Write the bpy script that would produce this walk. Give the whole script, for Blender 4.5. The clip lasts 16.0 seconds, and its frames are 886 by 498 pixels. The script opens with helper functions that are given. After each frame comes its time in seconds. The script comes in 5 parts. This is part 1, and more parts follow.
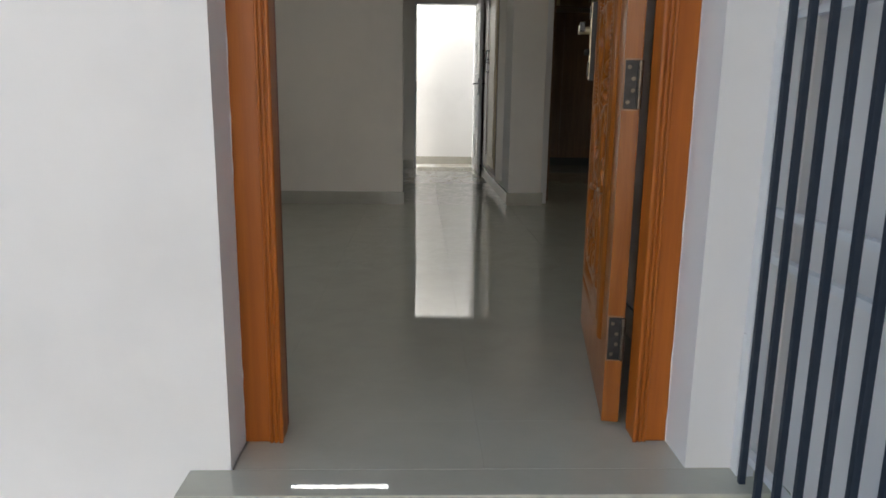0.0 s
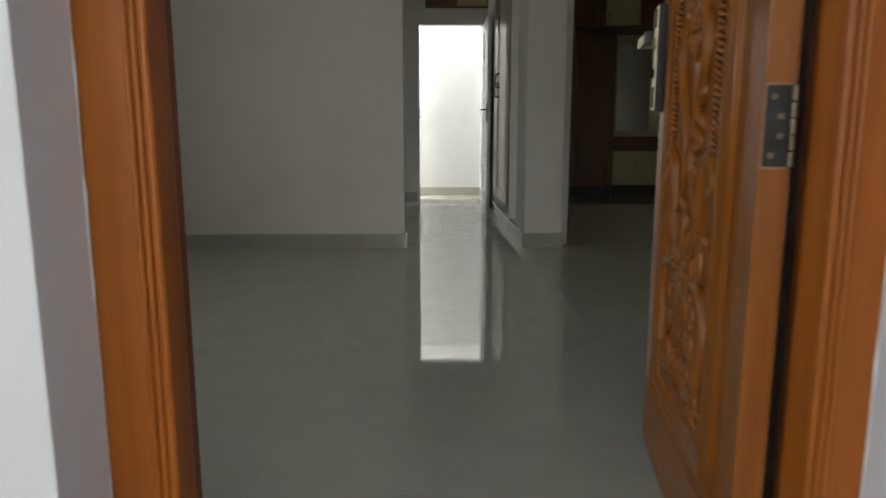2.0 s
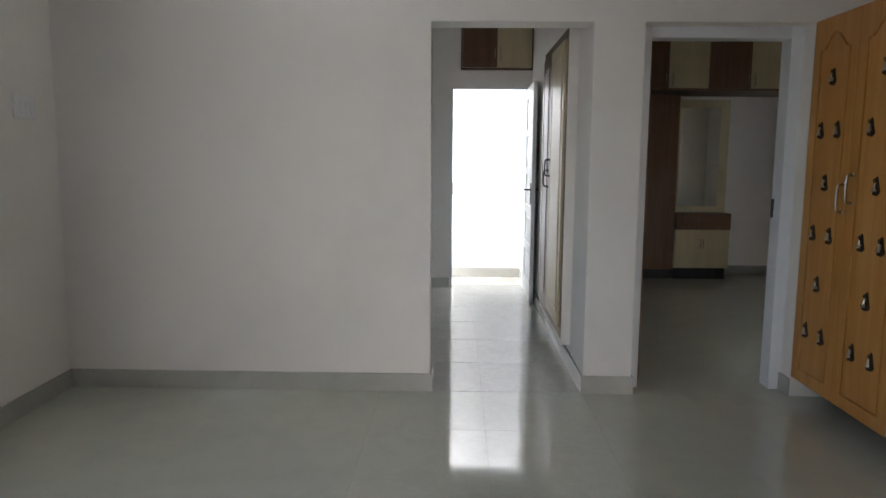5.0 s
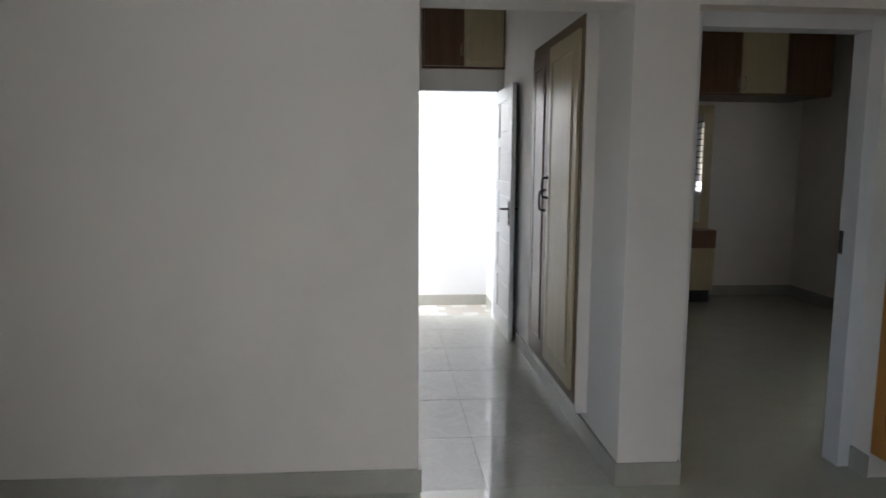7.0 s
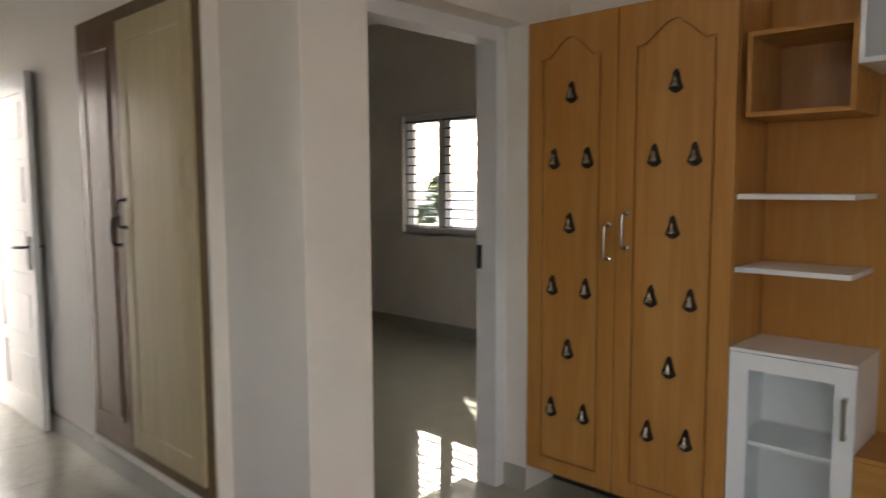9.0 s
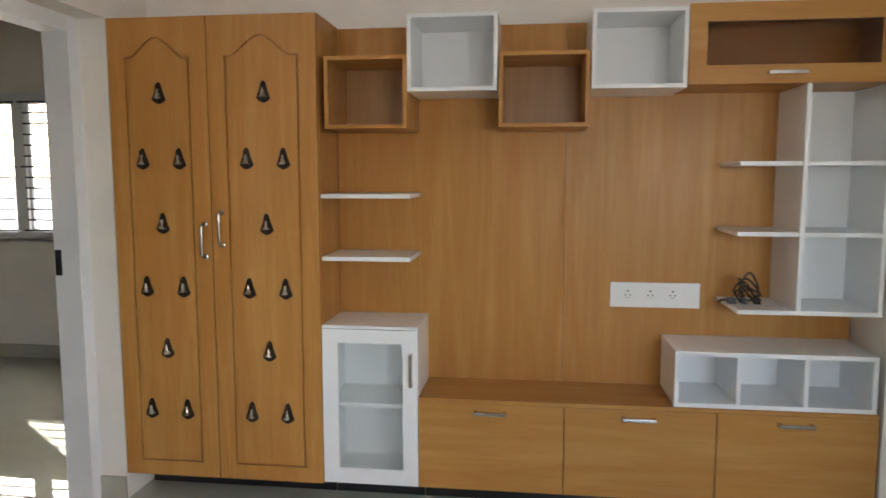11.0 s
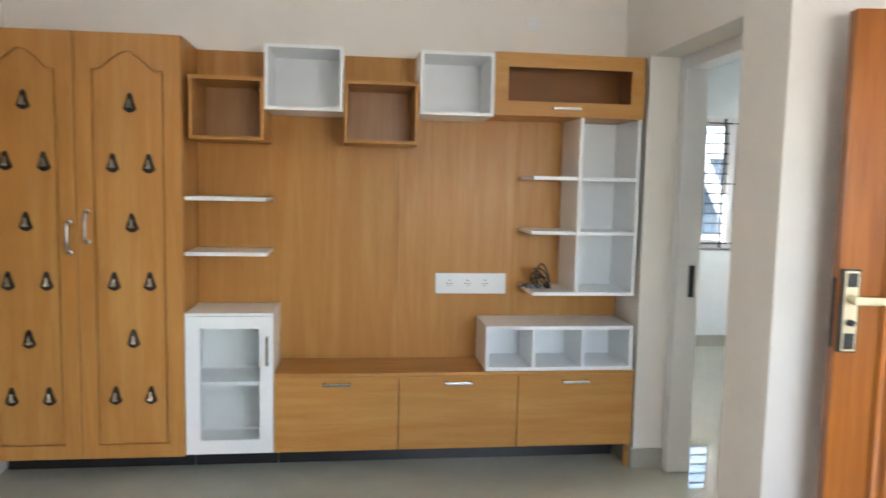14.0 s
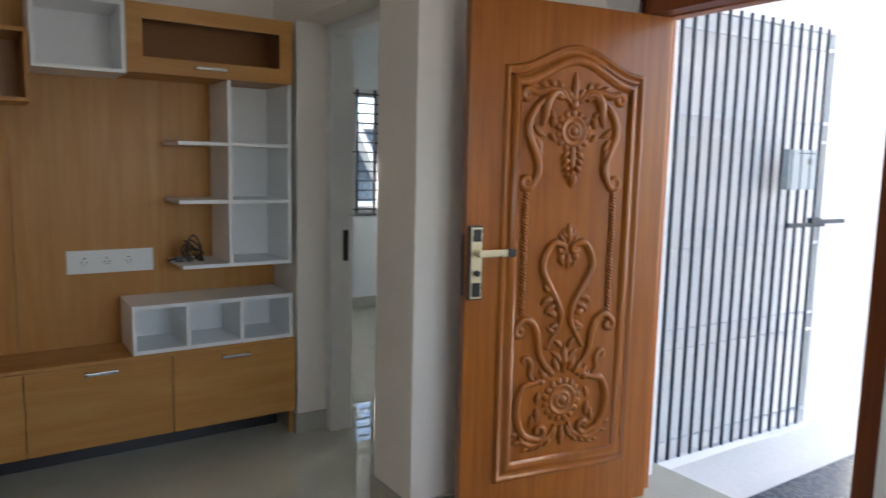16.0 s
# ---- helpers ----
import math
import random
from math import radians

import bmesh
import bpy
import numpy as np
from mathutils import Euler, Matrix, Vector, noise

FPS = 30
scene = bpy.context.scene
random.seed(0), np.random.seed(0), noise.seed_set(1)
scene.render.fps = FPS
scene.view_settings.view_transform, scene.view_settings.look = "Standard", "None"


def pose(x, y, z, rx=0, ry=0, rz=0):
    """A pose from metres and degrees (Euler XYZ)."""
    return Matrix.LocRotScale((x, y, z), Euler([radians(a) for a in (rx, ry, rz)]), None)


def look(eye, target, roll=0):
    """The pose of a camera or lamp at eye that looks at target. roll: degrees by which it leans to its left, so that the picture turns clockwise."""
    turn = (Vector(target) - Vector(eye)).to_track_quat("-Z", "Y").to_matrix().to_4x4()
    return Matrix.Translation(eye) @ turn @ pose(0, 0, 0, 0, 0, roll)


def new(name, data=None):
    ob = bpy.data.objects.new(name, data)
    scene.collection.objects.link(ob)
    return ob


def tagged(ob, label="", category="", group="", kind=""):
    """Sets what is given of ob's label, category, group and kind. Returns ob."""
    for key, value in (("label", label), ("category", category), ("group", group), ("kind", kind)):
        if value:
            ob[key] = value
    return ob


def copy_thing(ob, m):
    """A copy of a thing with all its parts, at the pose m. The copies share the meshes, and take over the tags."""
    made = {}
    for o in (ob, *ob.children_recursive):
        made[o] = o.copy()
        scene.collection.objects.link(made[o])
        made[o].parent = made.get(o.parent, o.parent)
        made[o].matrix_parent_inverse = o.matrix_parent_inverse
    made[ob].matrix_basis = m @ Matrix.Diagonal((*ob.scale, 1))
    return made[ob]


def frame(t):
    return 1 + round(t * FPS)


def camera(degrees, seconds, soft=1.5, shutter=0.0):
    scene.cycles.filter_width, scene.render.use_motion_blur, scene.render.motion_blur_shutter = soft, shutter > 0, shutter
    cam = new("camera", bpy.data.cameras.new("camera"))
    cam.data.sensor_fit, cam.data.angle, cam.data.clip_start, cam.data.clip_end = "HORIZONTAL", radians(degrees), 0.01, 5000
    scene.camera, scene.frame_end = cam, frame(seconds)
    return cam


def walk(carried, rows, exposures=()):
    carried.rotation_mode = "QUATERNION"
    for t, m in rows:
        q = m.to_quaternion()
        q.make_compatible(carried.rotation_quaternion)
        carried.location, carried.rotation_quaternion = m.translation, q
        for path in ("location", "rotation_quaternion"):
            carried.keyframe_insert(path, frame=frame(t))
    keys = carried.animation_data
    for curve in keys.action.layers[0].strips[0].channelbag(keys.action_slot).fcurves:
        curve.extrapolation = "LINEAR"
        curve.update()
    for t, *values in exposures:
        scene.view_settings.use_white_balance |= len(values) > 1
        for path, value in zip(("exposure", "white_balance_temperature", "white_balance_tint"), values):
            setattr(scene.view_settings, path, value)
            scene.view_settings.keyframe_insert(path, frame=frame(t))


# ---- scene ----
cam = camera(64.6, 16.0, 1.5, 0.5)
PATH = [
    (0, (0.147, -1.886, 0.849), (0.214, 0.07, 0.439), 0.8),
    (0.5, (0.153, -1.839, 0.856), (0.183, 0.111, 0.411), 0.4),
    (1, (0.158, -1.651, 0.87), (0.211, 0.302, 0.443), 1.0),
    (1.5, (0.137, -1.434, 0.89), (0.23, 0.523, 0.487), 0.1),
    (2, (0.153, -1.160, 0.898), (0.204, 0.809, 0.551), -0.0),
    (2.5, (0.168, -0.89, 0.929), (0.141, 1.075, 0.556), 0.8),
    (3, (0.152, -0.66, 1.008), (0.188, 1.307, 0.651), 0.6),
    (3.5, (0.162, -0.5, 1.094), (0.192, 1.474, 0.772), -0.1),
    (4, (0.189, -0.338, 1.193), (0.143, 1.637, 0.878), -0.2),
    (4.5, (0.181, -0.153, 1.28), (0.114, 1.82, 0.962), -0.3),
    (4.7, (0.173, -0.08, 1.315), (0.115, 1.901, 1.044), -0.0),
    (6.8, (-0.073, 0.933, 1.472), (0.012, 2.917, 1.231), 0.1),
    (7, (-0.132, 1.071, 1.451), (0.026, 3.048, 1.198), 0.4),
    (7.5, (-0.245, 1.399, 1.457), (0.149, 3.351, 1.263), 0.3),
    (8, (-0.317, 1.677, 1.412), (0.375, 3.542, 1.21), 2.2),
    (8.5, (-0.426, 1.921, 1.411), (0.742, 3.527, 1.169), 0.6),
    (9, (-0.439, 2.129, 1.406), (1.008, 3.497, 1.224), -0.3),
    (9.5, (-0.466, 2.247, 1.427), (1.201, 3.339, 1.263), 1.6),
    (10, (-0.534, 2.266, 1.417), (1.323, 2.99, 1.253), 1.2),
    (10.2, (-0.564, 2.258, 1.424), (1.341, 2.842, 1.258), 0.7),
    (12.3, (-1.078, 2.213, 1.456), (0.913, 2.24, 1.272), 0.5),
    (12.5, (-1.128, 2.23, 1.457), (0.865, 2.219, 1.291), 0.4),
    (13, (-1.228, 2.264, 1.455), (0.759, 2.204, 1.241), 0.5),
    (13.5, (-1.288, 2.282, 1.447), (0.702, 2.194, 1.269), 1.0),
    (14, (-1.294, 2.285, 1.444), (0.683, 2.042, 1.263), 1.2),
    (14.5, (-1.317, 2.307, 1.442), (0.599, 1.775, 1.23), 1.6),
    (15, (-1.287, 2.274, 1.435), (0.553, 1.526, 1.204), 1.5),
    (15.5, (-1.28, 2.243, 1.433), (0.476, 1.316, 1.198), 1.7),
    (16, (-1.261, 2.21, 1.426), (0.388, 1.104, 1.182), 1.3),
]
EXPOSURES = [(0, 0.9, 6400, 8), (0.5, 0.62, 6400, 8), (1, 0.45, 6350, 8), (1.5, 0.6, 6300, 6), (2, 0.9, 6300, 3), (2.5, 1.6, 6200, 2), (3, 1.9, 6050, 5), (3.5, 1.95, 5850, 9), (4.5, 2.1, 5800, 10), (7, 1.62, 5800, 10), (8, 1.7, 5900, 10), (8.5, 1.98, 6400, 13), (9, 2.42, 6800, 14), (9.5, 2.85, 6700, 13), (10.2, 2.98, 6600, 13), (12.3, 3.72, 6250, 10), (13.5, 3.72, 6250, 10), (14.5, 3.65, 6100, 9), (15, 3.55, 6050, 7), (15.5, 2.95, 6100, 9), (16, 2.32, 6100, 10)]
walk(cam, [(t, look(eye, target, roll)) for t, eye, target, roll in PATH], EXPOSURES)

# ---- light ----
SUN_AZ, SUN_EL = 38.0, 24.5      # degrees clockwise from +y, and up
world = bpy.data.worlds.new("sky")
scene.world = world
world.use_nodes = True
wn = world.node_tree.nodes
sky = wn.new("ShaderNodeTexSky")
sky.sky_type = "NISHITA"
sky.sun_disc = False
sky.air_density, sky.dust_density, sky.ozone_density = 0.8, 2.2, 0.6
sky.sun_elevation = radians(SUN_EL)
sky.sun_rotation = radians(SUN_AZ)
wn["Background"].inputs["Strength"].default_value = 0.15
world.node_tree.links.new(sky.outputs["Color"], wn["Background"].inputs["Color"])

sun_data = bpy.data.lights.new("sun", "SUN")
sun_data.energy, sun_data.angle, sun_data.color = 4.2, radians(0.5), (1.0, 0.95, 0.88)
sun = new("sun", sun_data)
sd = Vector((math.sin(radians(SUN_AZ)) * math.cos(radians(SUN_EL)), math.cos(radians(SUN_AZ)) * math.cos(radians(SUN_EL)), math.sin(radians(SUN_EL))))
sun.matrix_world = look(sd * 30, (0, 0, 0))


def area_lamp(name, place, toward, w, h, watts, colour=(1.0, 0.97, 0.93)):
    d = bpy.data.lights.new(name, "AREA")
    d.shape, d.size, d.size_y, d.energy, d.color = "RECTANGLE", w, h, watts, colour
    ob = new(name, d)
    ob.matrix_world = look(place, toward)
    return ob


# area lamp for daylight through an assumed, unseen living-room window, leaning towards the floor
area_lamp("living_window_daylight", (-2.24, 0.95, 1.55), (-0.5, 0.95, 0.55), 1.66, 0.42, 3.1)
# added fill that brightens the passage wardrobe and utility door
area_lamp("passage_fill_light", (-2.20, 5.7, 1.5), (0, 5.7, 1.3), 0.75, 1.05, 0.2)
# added fill that brightens the front bedroom from an unseen opening
area_lamp("front_bedroom_fill_light", (3.2, -2.66, 1.5), (3.2, 0, 1.4), 1.35, 1.05, 0.5, (0.66, 0.90, 1.0))
area_lamp("utility_yard_daylight", (-0.4, 7.74, 2.95), (-0.4, 7.74, 0), 2.4, 0.44, 17, (0.98, 0.98, 0.99))
# extra fill standing inside the yard to whiten its wall evenly
area_lamp("utility_yard_side_fill", (-1.0, 7.74, 1.3), (0.6, 7.80, 1.2), 0.44, 2.2, 16, (0.98, 0.98, 0.99))

# ---- materials ----
def base_mat(name):
    m = bpy.data.materials.new(name)
    m.use_nodes = True
    t = m.node_tree
    return m, t, t.nodes["Principled BSDF"], t.nodes, t.links


def ramp(nodes, stops):
    r = nodes.new("ShaderNodeValToRGB")
    e = r.color_ramp.elements
    e[0].position, e[0].color = stops[0][0], (*stops[0][1], 1)
    e[1].position, e[1].color = stops[-1][0], (*stops[-1][1], 1)
    for p, c in stops[1:-1]:
        k = e.new(p)
        k.color = (*c, 1)
    return r


def tex_coords(nodes, links, scale=(1, 1, 1), space="Object", world_space=True):
    mp = nodes.new("ShaderNodeMapping")
    mp.inputs["Scale"].default_value = scale
    if world_space:
        g = nodes.new("ShaderNodeNewGeometry")
        links.new(g.outputs["Position"], mp.inputs["Vector"])
    else:
        g = nodes.new("ShaderNodeTexCoord")
        links.new(g.outputs["Object"], mp.inputs["Vector"])
    return mp


def noise_tex(nodes, links, mp, scale, detail=4.0, rough=0.55, distort=0.0):
    n = nodes.new("ShaderNodeTexNoise")
    n.inputs["Scale"].default_value = scale
    n.inputs["Detail"].default_value = detail
    n.inputs["Roughness"].default_value = rough
    n.inputs["Distortion"].default_value = distort
    links.new(mp.outputs["Vector"], n.inputs["Vector"])
    return n


def mixed(nodes, links, fac, a, b, mode="MIX"):
    x = nodes.new("ShaderNodeMix")
    x.data_type, x.blend_type = "RGBA", mode
    if isinstance(fac, bpy.types.NodeSocket):
        links.new(fac, x.inputs[0])
    else:
        x.inputs[0].default_value = fac
    for v, s in ((a, 6), (b, 7)):
        if isinstance(v, bpy.types.NodeSocket):
            links.new(v, x.inputs[s])
        else:
            x.inputs[s].default_value = (*v, 1)
    return x.outputs[2]


def bump(nodes, links, height, strength, dist=0.002):
    b = nodes.new("ShaderNodeBump")
    b.inputs["Strength"].default_value = strength
    b.inputs["Distance"].default_value = dist
    links.new(height, b.inputs["Height"])
    return b.outputs["Normal"]


def paint(name, colour, rough=0.6, var=0.04, grain=260, strength=0.12, spec=0.3):
    """Painted plaster or painted wood: roller texture, faint patches and scuffs."""
    m, t, p, n, l = base_mat(name)
    mp = tex_coords(n, l)
    big = noise_tex(n, l, mp, 1.3, 5, 0.6)
    fine = noise_tex(n, l, mp, grain, 3)
    d = tuple(c * (1 - var * 2.2) for c in colour)
    r = ramp(n, [(0.25, d), (0.5, colour), (0.8, tuple(min(1, c * (1 + var * 0.4)) for c in colour))])
    l.new(big.outputs["Fac"], r.inputs["Fac"])
    l.new(r.outputs["Color"], p.inputs["Base Color"])
    p.inputs["Roughness"].default_value = rough
    p.inputs["Specular IOR Level"].default_value = spec
    l.new(bump(n, l, fine.outputs["Fac"], strength, 0.001), p.inputs["Normal"])
    return m


def veneer(name, light, dark, flame, along="z", rough=0.36, spec=0.3):
    """Oak-pattern laminate: broad flame figure, streaks along the grain, fine pores."""
    m, t, p, n, l = base_mat(name)
    k = {"z": (1, 1, 0.07), "y": (1, 0.07, 1)}[along]
    warp = noise_tex(n, l, tex_coords(n, l, tuple(c * 1.0 for c in k)), 5.5, 3, 0.5, 0.8)
    streak = noise_tex(n, l, tex_coords(n, l, k), 26, 5, 0.62, 0.25)
    pores = noise_tex(n, l, tex_coords(n, l, k), 190, 2, 0.5)
    r = ramp(n, [(0.30, dark), (0.47, tuple((a + b) / 2 for a, b in zip(light, dark))), (0.66, light)])
    l.new(streak.outputs["Fac"], r.inputs["Fac"])
    band = ramp(n, [(0.40, (0, 0, 0)), (0.52, (0.75, 0.75, 0.75)), (0.60, (0.15, 0.15, 0.15)), (0.70, (0.6, 0.6, 0.6))])
    l.new(warp.outputs["Fac"], band.inputs["Fac"])
    col = mixed(n, l, band.outputs["Color"], r.outputs["Color"], flame)
    fine = ramp(n, [(0.32, (0.86, 0.84, 0.82)), (0.55, (1, 1, 1))])
    l.new(pores.outputs["Fac"], fine.inputs["Fac"])
    col = mixed(n, l, 0.4, col, fine.outputs["Color"], "MULTIPLY")
    l.new(col, p.inputs["Base Color"])
    rr = ramp(n, [(0.3, (rough * 1.2,) * 3), (0.7, (rough * 0.85,) * 3)])
    l.new(streak.outputs["Fac"], rr.inputs["Fac"])
    l.new(rr.outputs["Color"], p.inputs["Roughness"])
    p.inputs["Specular IOR Level"].default_value = spec
    l.new(bump(n, l, pores.outputs["Fac"], 0.10, 0.0005), p.inputs["Normal"])
    return m


def laminate(name, light, dark, grain=(14, 14, 0.9), rough=0.35, bands=9.0, coat=0.0, spec=0.5):
    """Wood-grain laminate or polished timber; the grain runs along the axis with the small scale."""
    m, t, p, n, l = base_mat(name)
    mp = tex_coords(n, l, grain)
    a = noise_tex(n, l, mp, 2.2, 6, 0.6, 0.4)
    mp2 = tex_coords(n, l, tuple(g * 7 for g in grain))
    b = noise_tex(n, l, mp2, 3.0, 3, 0.6)
    mid = tuple((x + y) / 2 for x, y in zip(light, dark))
    r = ramp(n, [(0.28, dark), (0.45, mid), (0.62, light), (0.8, tuple(min(1, c * 1.08) for c in light))])
    l.new(a.outputs["Fac"], r.inputs["Fac"])
    r2 = ramp(n, [(0.3, (0.80, 0.78, 0.76)), (0.6, (1, 1, 1))])
    l.new(b.outputs["Fac"], r2.inputs["Fac"])
    col = mixed(n, l, 0.35, r.outputs["Color"], r2.outputs["Color"], "MULTIPLY")
    l.new(col, p.inputs["Base Color"])
    rr = ramp(n, [(0.3, (rough * 1.2,) * 3), (0.7, (rough * 0.85,) * 3)])
    l.new(b.outputs["Fac"], rr.inputs["Fac"])
    l.new(rr.outputs["Color"], p.inputs["Roughness"])
    p.inputs["Specular IOR Level"].default_value = spec
    p.inputs["Coat Weight"].default_value = coat
    p.inputs["Coat Roughness"].default_value = 0.15
    l.new(bump(n, l, b.outputs["Fac"], 0.12, 0.0006), p.inputs["Normal"])
    return m


def plain(name, colour, rough=0.4, metal=0.0, var=0.06, spec=0.5):
    m, t, p, n, l = base_mat(name)
    mp = tex_coords(n, l)
    a = noise_tex(n, l, mp, 35, 4)
    r = ramp(n, [(0.3, tuple(c * (1 - var) for c in colour)), (0.7, colour)])
    l.new(a.outputs["Fac"], r.inputs["Fac"])
    l.new(r.outputs["Color"], p.inputs["Base Color"])
    rr = ramp(n, [(0.3, (min(1, rough * 1.25),) * 3), (0.7, (rough * 0.9,) * 3)])
    l.new(a.outputs["Fac"], rr.inputs["Fac"])
    l.new(rr.outputs["Color"], p.inputs["Roughness"])
    p.inputs["Metallic"].default_value = metal
    p.inputs["Specular IOR Level"].default_value = spec
    return m


def polished_tile(name, colour, rough=0.005, vein=0.06, dust=0.06):
    """Polished vitrified tile: soft clouding, a small shift from tile to tile, a film of dust."""
    m, t, p, n, l = base_mat(name)
    mp = tex_coords(n, l)
    a = noise_tex(n, l, mp, 5.0, 6, 0.62, 0.6)
    r = ramp(n, [(0.3, tuple(c * (1 - vein) for c in colour)), (0.55, colour), (0.75, tuple(min(1, c * (1 + vein * 0.5)) for c in colour))])
    l.new(a.outputs["Fac"], r.inputs["Fac"])
    info = n.new("ShaderNodeObjectInfo")
    shade = ramp(n, [(0, (0.985, 0.985, 0.985)), (1, (1.0, 1.0, 1.0))])
    l.new(info.outputs["Random"], shade.inputs["Fac"])
    col = mixed(n, l, 1.0, r.outputs["Color"], shade.outputs["Color"], "MULTIPLY")
    d1 = noise_tex(n, l, mp, 2.1, 8, 0.68, 1.2)
    mp3 = tex_coords(n, l, (0.7, 1.9, 1))
    d2 = noise_tex(n, l, mp3, 13.0, 6, 0.72, 1.2)
    dm = mixed(n, l, 0.45, d1.outputs["Color"], d2.outputs["Color"])
    dr = ramp(n, [(0.49, (0, 0, 0)), (0.56, (dust,) * 3)])
    l.new(dm, dr.inputs["Fac"])
    col2 = mixed(n, l, dr.outputs["Color"], col, tuple(min(1, c * 1.25) for c in colour))
    l.new(col2, p.inputs["Base Color"])
    rr = ramp(n, [(0.49, (rough,) * 3), (0.57, (rough + 0.15 * dust,) * 3)])
    l.new(dm, rr.inputs["Fac"])
    l.new(rr.outputs["Color"], p.inputs["Roughness"])
    p.inputs["Specular IOR Level"].default_value = 1.0
    l.new(bump(n, l, a.outputs["Fac"], 0.012, 0.0004), p.inputs["Normal"])
    return m


def dusty_tile(name, colour, dull=0.05, pale=1.0, gloss=0.8):
    """Polished tile under building dust: fine dried splashes and wiped smears that dull the gloss."""
    m, t, p, n, l = base_mat(name)
    mp = tex_coords(n, l)
    a = noise_tex(n, l, mp, 5.0, 6, 0.62, 0.6)
    r = ramp(n, [(0.3, tuple(c * 0.94 for c in colour)), (0.6, colour)])
    l.new(a.outputs["Fac"], r.inputs["Fac"])
    spots = noise_tex(n, l, mp, 5.0, 7, 0.6, 1.2)
    sm = ramp(n, [(0.44, (0, 0, 0)), (0.48, (1, 1, 1)), (0.51, (1, 1, 1)), (0.53, (0, 0, 0)), (0.60, (0, 0, 0)), (0.63, (0.9, 0.9, 0.9))])
    l.new(spots.outputs["Fac"], sm.inputs["Fac"])
    smear = noise_tex(n, l, mp, 3.4, 7, 0.7, 0.5)
    sr = ramp(n, [(0.44, (0, 0, 0)), (0.64, (1, 1, 1))])
    l.new(smear.outputs["Fac"], sr.inputs["Fac"])
    both = mixed(n, l, 0.5, sr.outputs["Color"], sm.outputs["Color"])
    c1 = mixed(n, l, both, r.outputs["Color"], tuple(c * pale for c in colour))
    l.new(c1, p.inputs["Base Color"])
    r1 = mixed(n, l, sr.outputs["Color"], (0.006, 0.006, 0.006), (0.015, 0.015, 0.015))
    r2 = mixed(n, l, sm.outputs["Color"], r1, (dull, dull, dull))
    l.new(r2, p.inputs["Roughness"])
    gl = mixed(n, l, sm.outputs["Color"], (1.0, 1.0, 1.0), (gloss, gloss, gloss))
    l.new(gl, p.inputs["Specular IOR Level"])
    return m


def glass(name, colour=(0.9, 0.96, 0.95), rough=0.0, alpha=None):
    m, t, p, n, l = base_mat(name)
    p.inputs["Base Color"].default_value = (*colour, 1)
    p.inputs["Roughness"].default_value = rough
    p.inputs["Transmission Weight"].default_value = 1.0
    p.inputs["IOR"].default_value = 1.45
    return m


M_WALL = paint("wall_paint_off_white", (0.815, 0.77, 0.705))
M_WALL_COOL = paint("wall_paint_cool_white", (0.74, 0.79, 0.80))
M_WALL_OUT = paint("porch_wall_paint_white", (0.80, 0.79, 0.775))
M_CEIL = paint("ceiling_paint_white", (0.82, 0.81, 0.79))
M_TILE = polished_tile("polished_floor_tile", (0.49, 0.49, 0.405))
M_DUSTY = dusty_tile("dusty_passage_tile", (0.49, 0.49, 0.405), 0.13, 1.0, 0.7)
M_DUSTY2 = dusty_tile("dusty_corridor_tile", (0.47, 0.455, 0.385), 0.26, 1.0, 0.55)
M_SKIRT = polished_tile("skirting_tile", (0.43, 0.415, 0.355), 0.22, 0.08, 0.2)
M_GROUT = plain("tile_joint", (0.30, 0.29, 0.245), 0.4)
M_UTIL = polished_tile("utility_tile_light", (0.62, 0.60, 0.56), 0.3, 0.1, 0.2)
M_UTIL2 = polished_tile("utility_tile_brown", (0.42, 0.37, 0.31), 0.3, 0.1, 0.2)
M_PORCH = plain("porch_floor_cement", (0.80, 0.795, 0.78), 0.55, 0, 0.07)
M_GRANITE = plain("dark_granite", (0.09, 0.11, 0.14), 0.25, 0, 0.6)
M_OAK = veneer("oak_laminate_upright", (0.545, 0.282, 0.080), (0.455, 0.208, 0.050), (0.455, 0.198, 0.043))
M_OAKH = veneer("oak_laminate_level", (0.54, 0.286, 0.083), (0.455, 0.216, 0.053), (0.46, 0.208, 0.048), "y")
# darker copy of the oak: shade at the box backs put into the colour
M_OAK_SHADED = laminate("oak_laminate_painted_shade", (0.46, 0.25, 0.10), (0.36, 0.18, 0.065), (13, 13, 0.6))
M_TEAK = laminate("polished_teak", (0.325, 0.103, 0.010), (0.225, 0.063, 0.006), (16, 16, 0.8), 0.34, coat=0.22, spec=0.3)
M_TEAKF = laminate("polished_teak_frame", (0.41, 0.117, 0.012), (0.31, 0.080, 0.008), (16, 16, 0.7), 0.4, coat=0.08, spec=0.35)
M_TEAKD = laminate("darker_teak_rebate", (0.23, 0.062, 0.016), (0.15, 0.040, 0.011), (16, 16, 0.7), 0.45, spec=0.3)
M_WHITE = paint("white_laminate", (0.87, 0.88, 0.88), 0.3, 0.015, 400, 0.02, 0.5)
M_DOORW = paint("white_door_enamel", (0.78, 0.775, 0.76), 0.35, 0.03, 300, 0.05, 0.5)
M_FRAMEW = paint("white_frame_enamel", (0.76, 0.765, 0.765), 0.4, 0.03, 300, 0.05, 0.45)
M_CREAM = laminate("cream_laminate", (0.55, 0.455, 0.27), (0.49, 0.40, 0.225), (12, 12, 0.7), 0.34, coat=0.06)
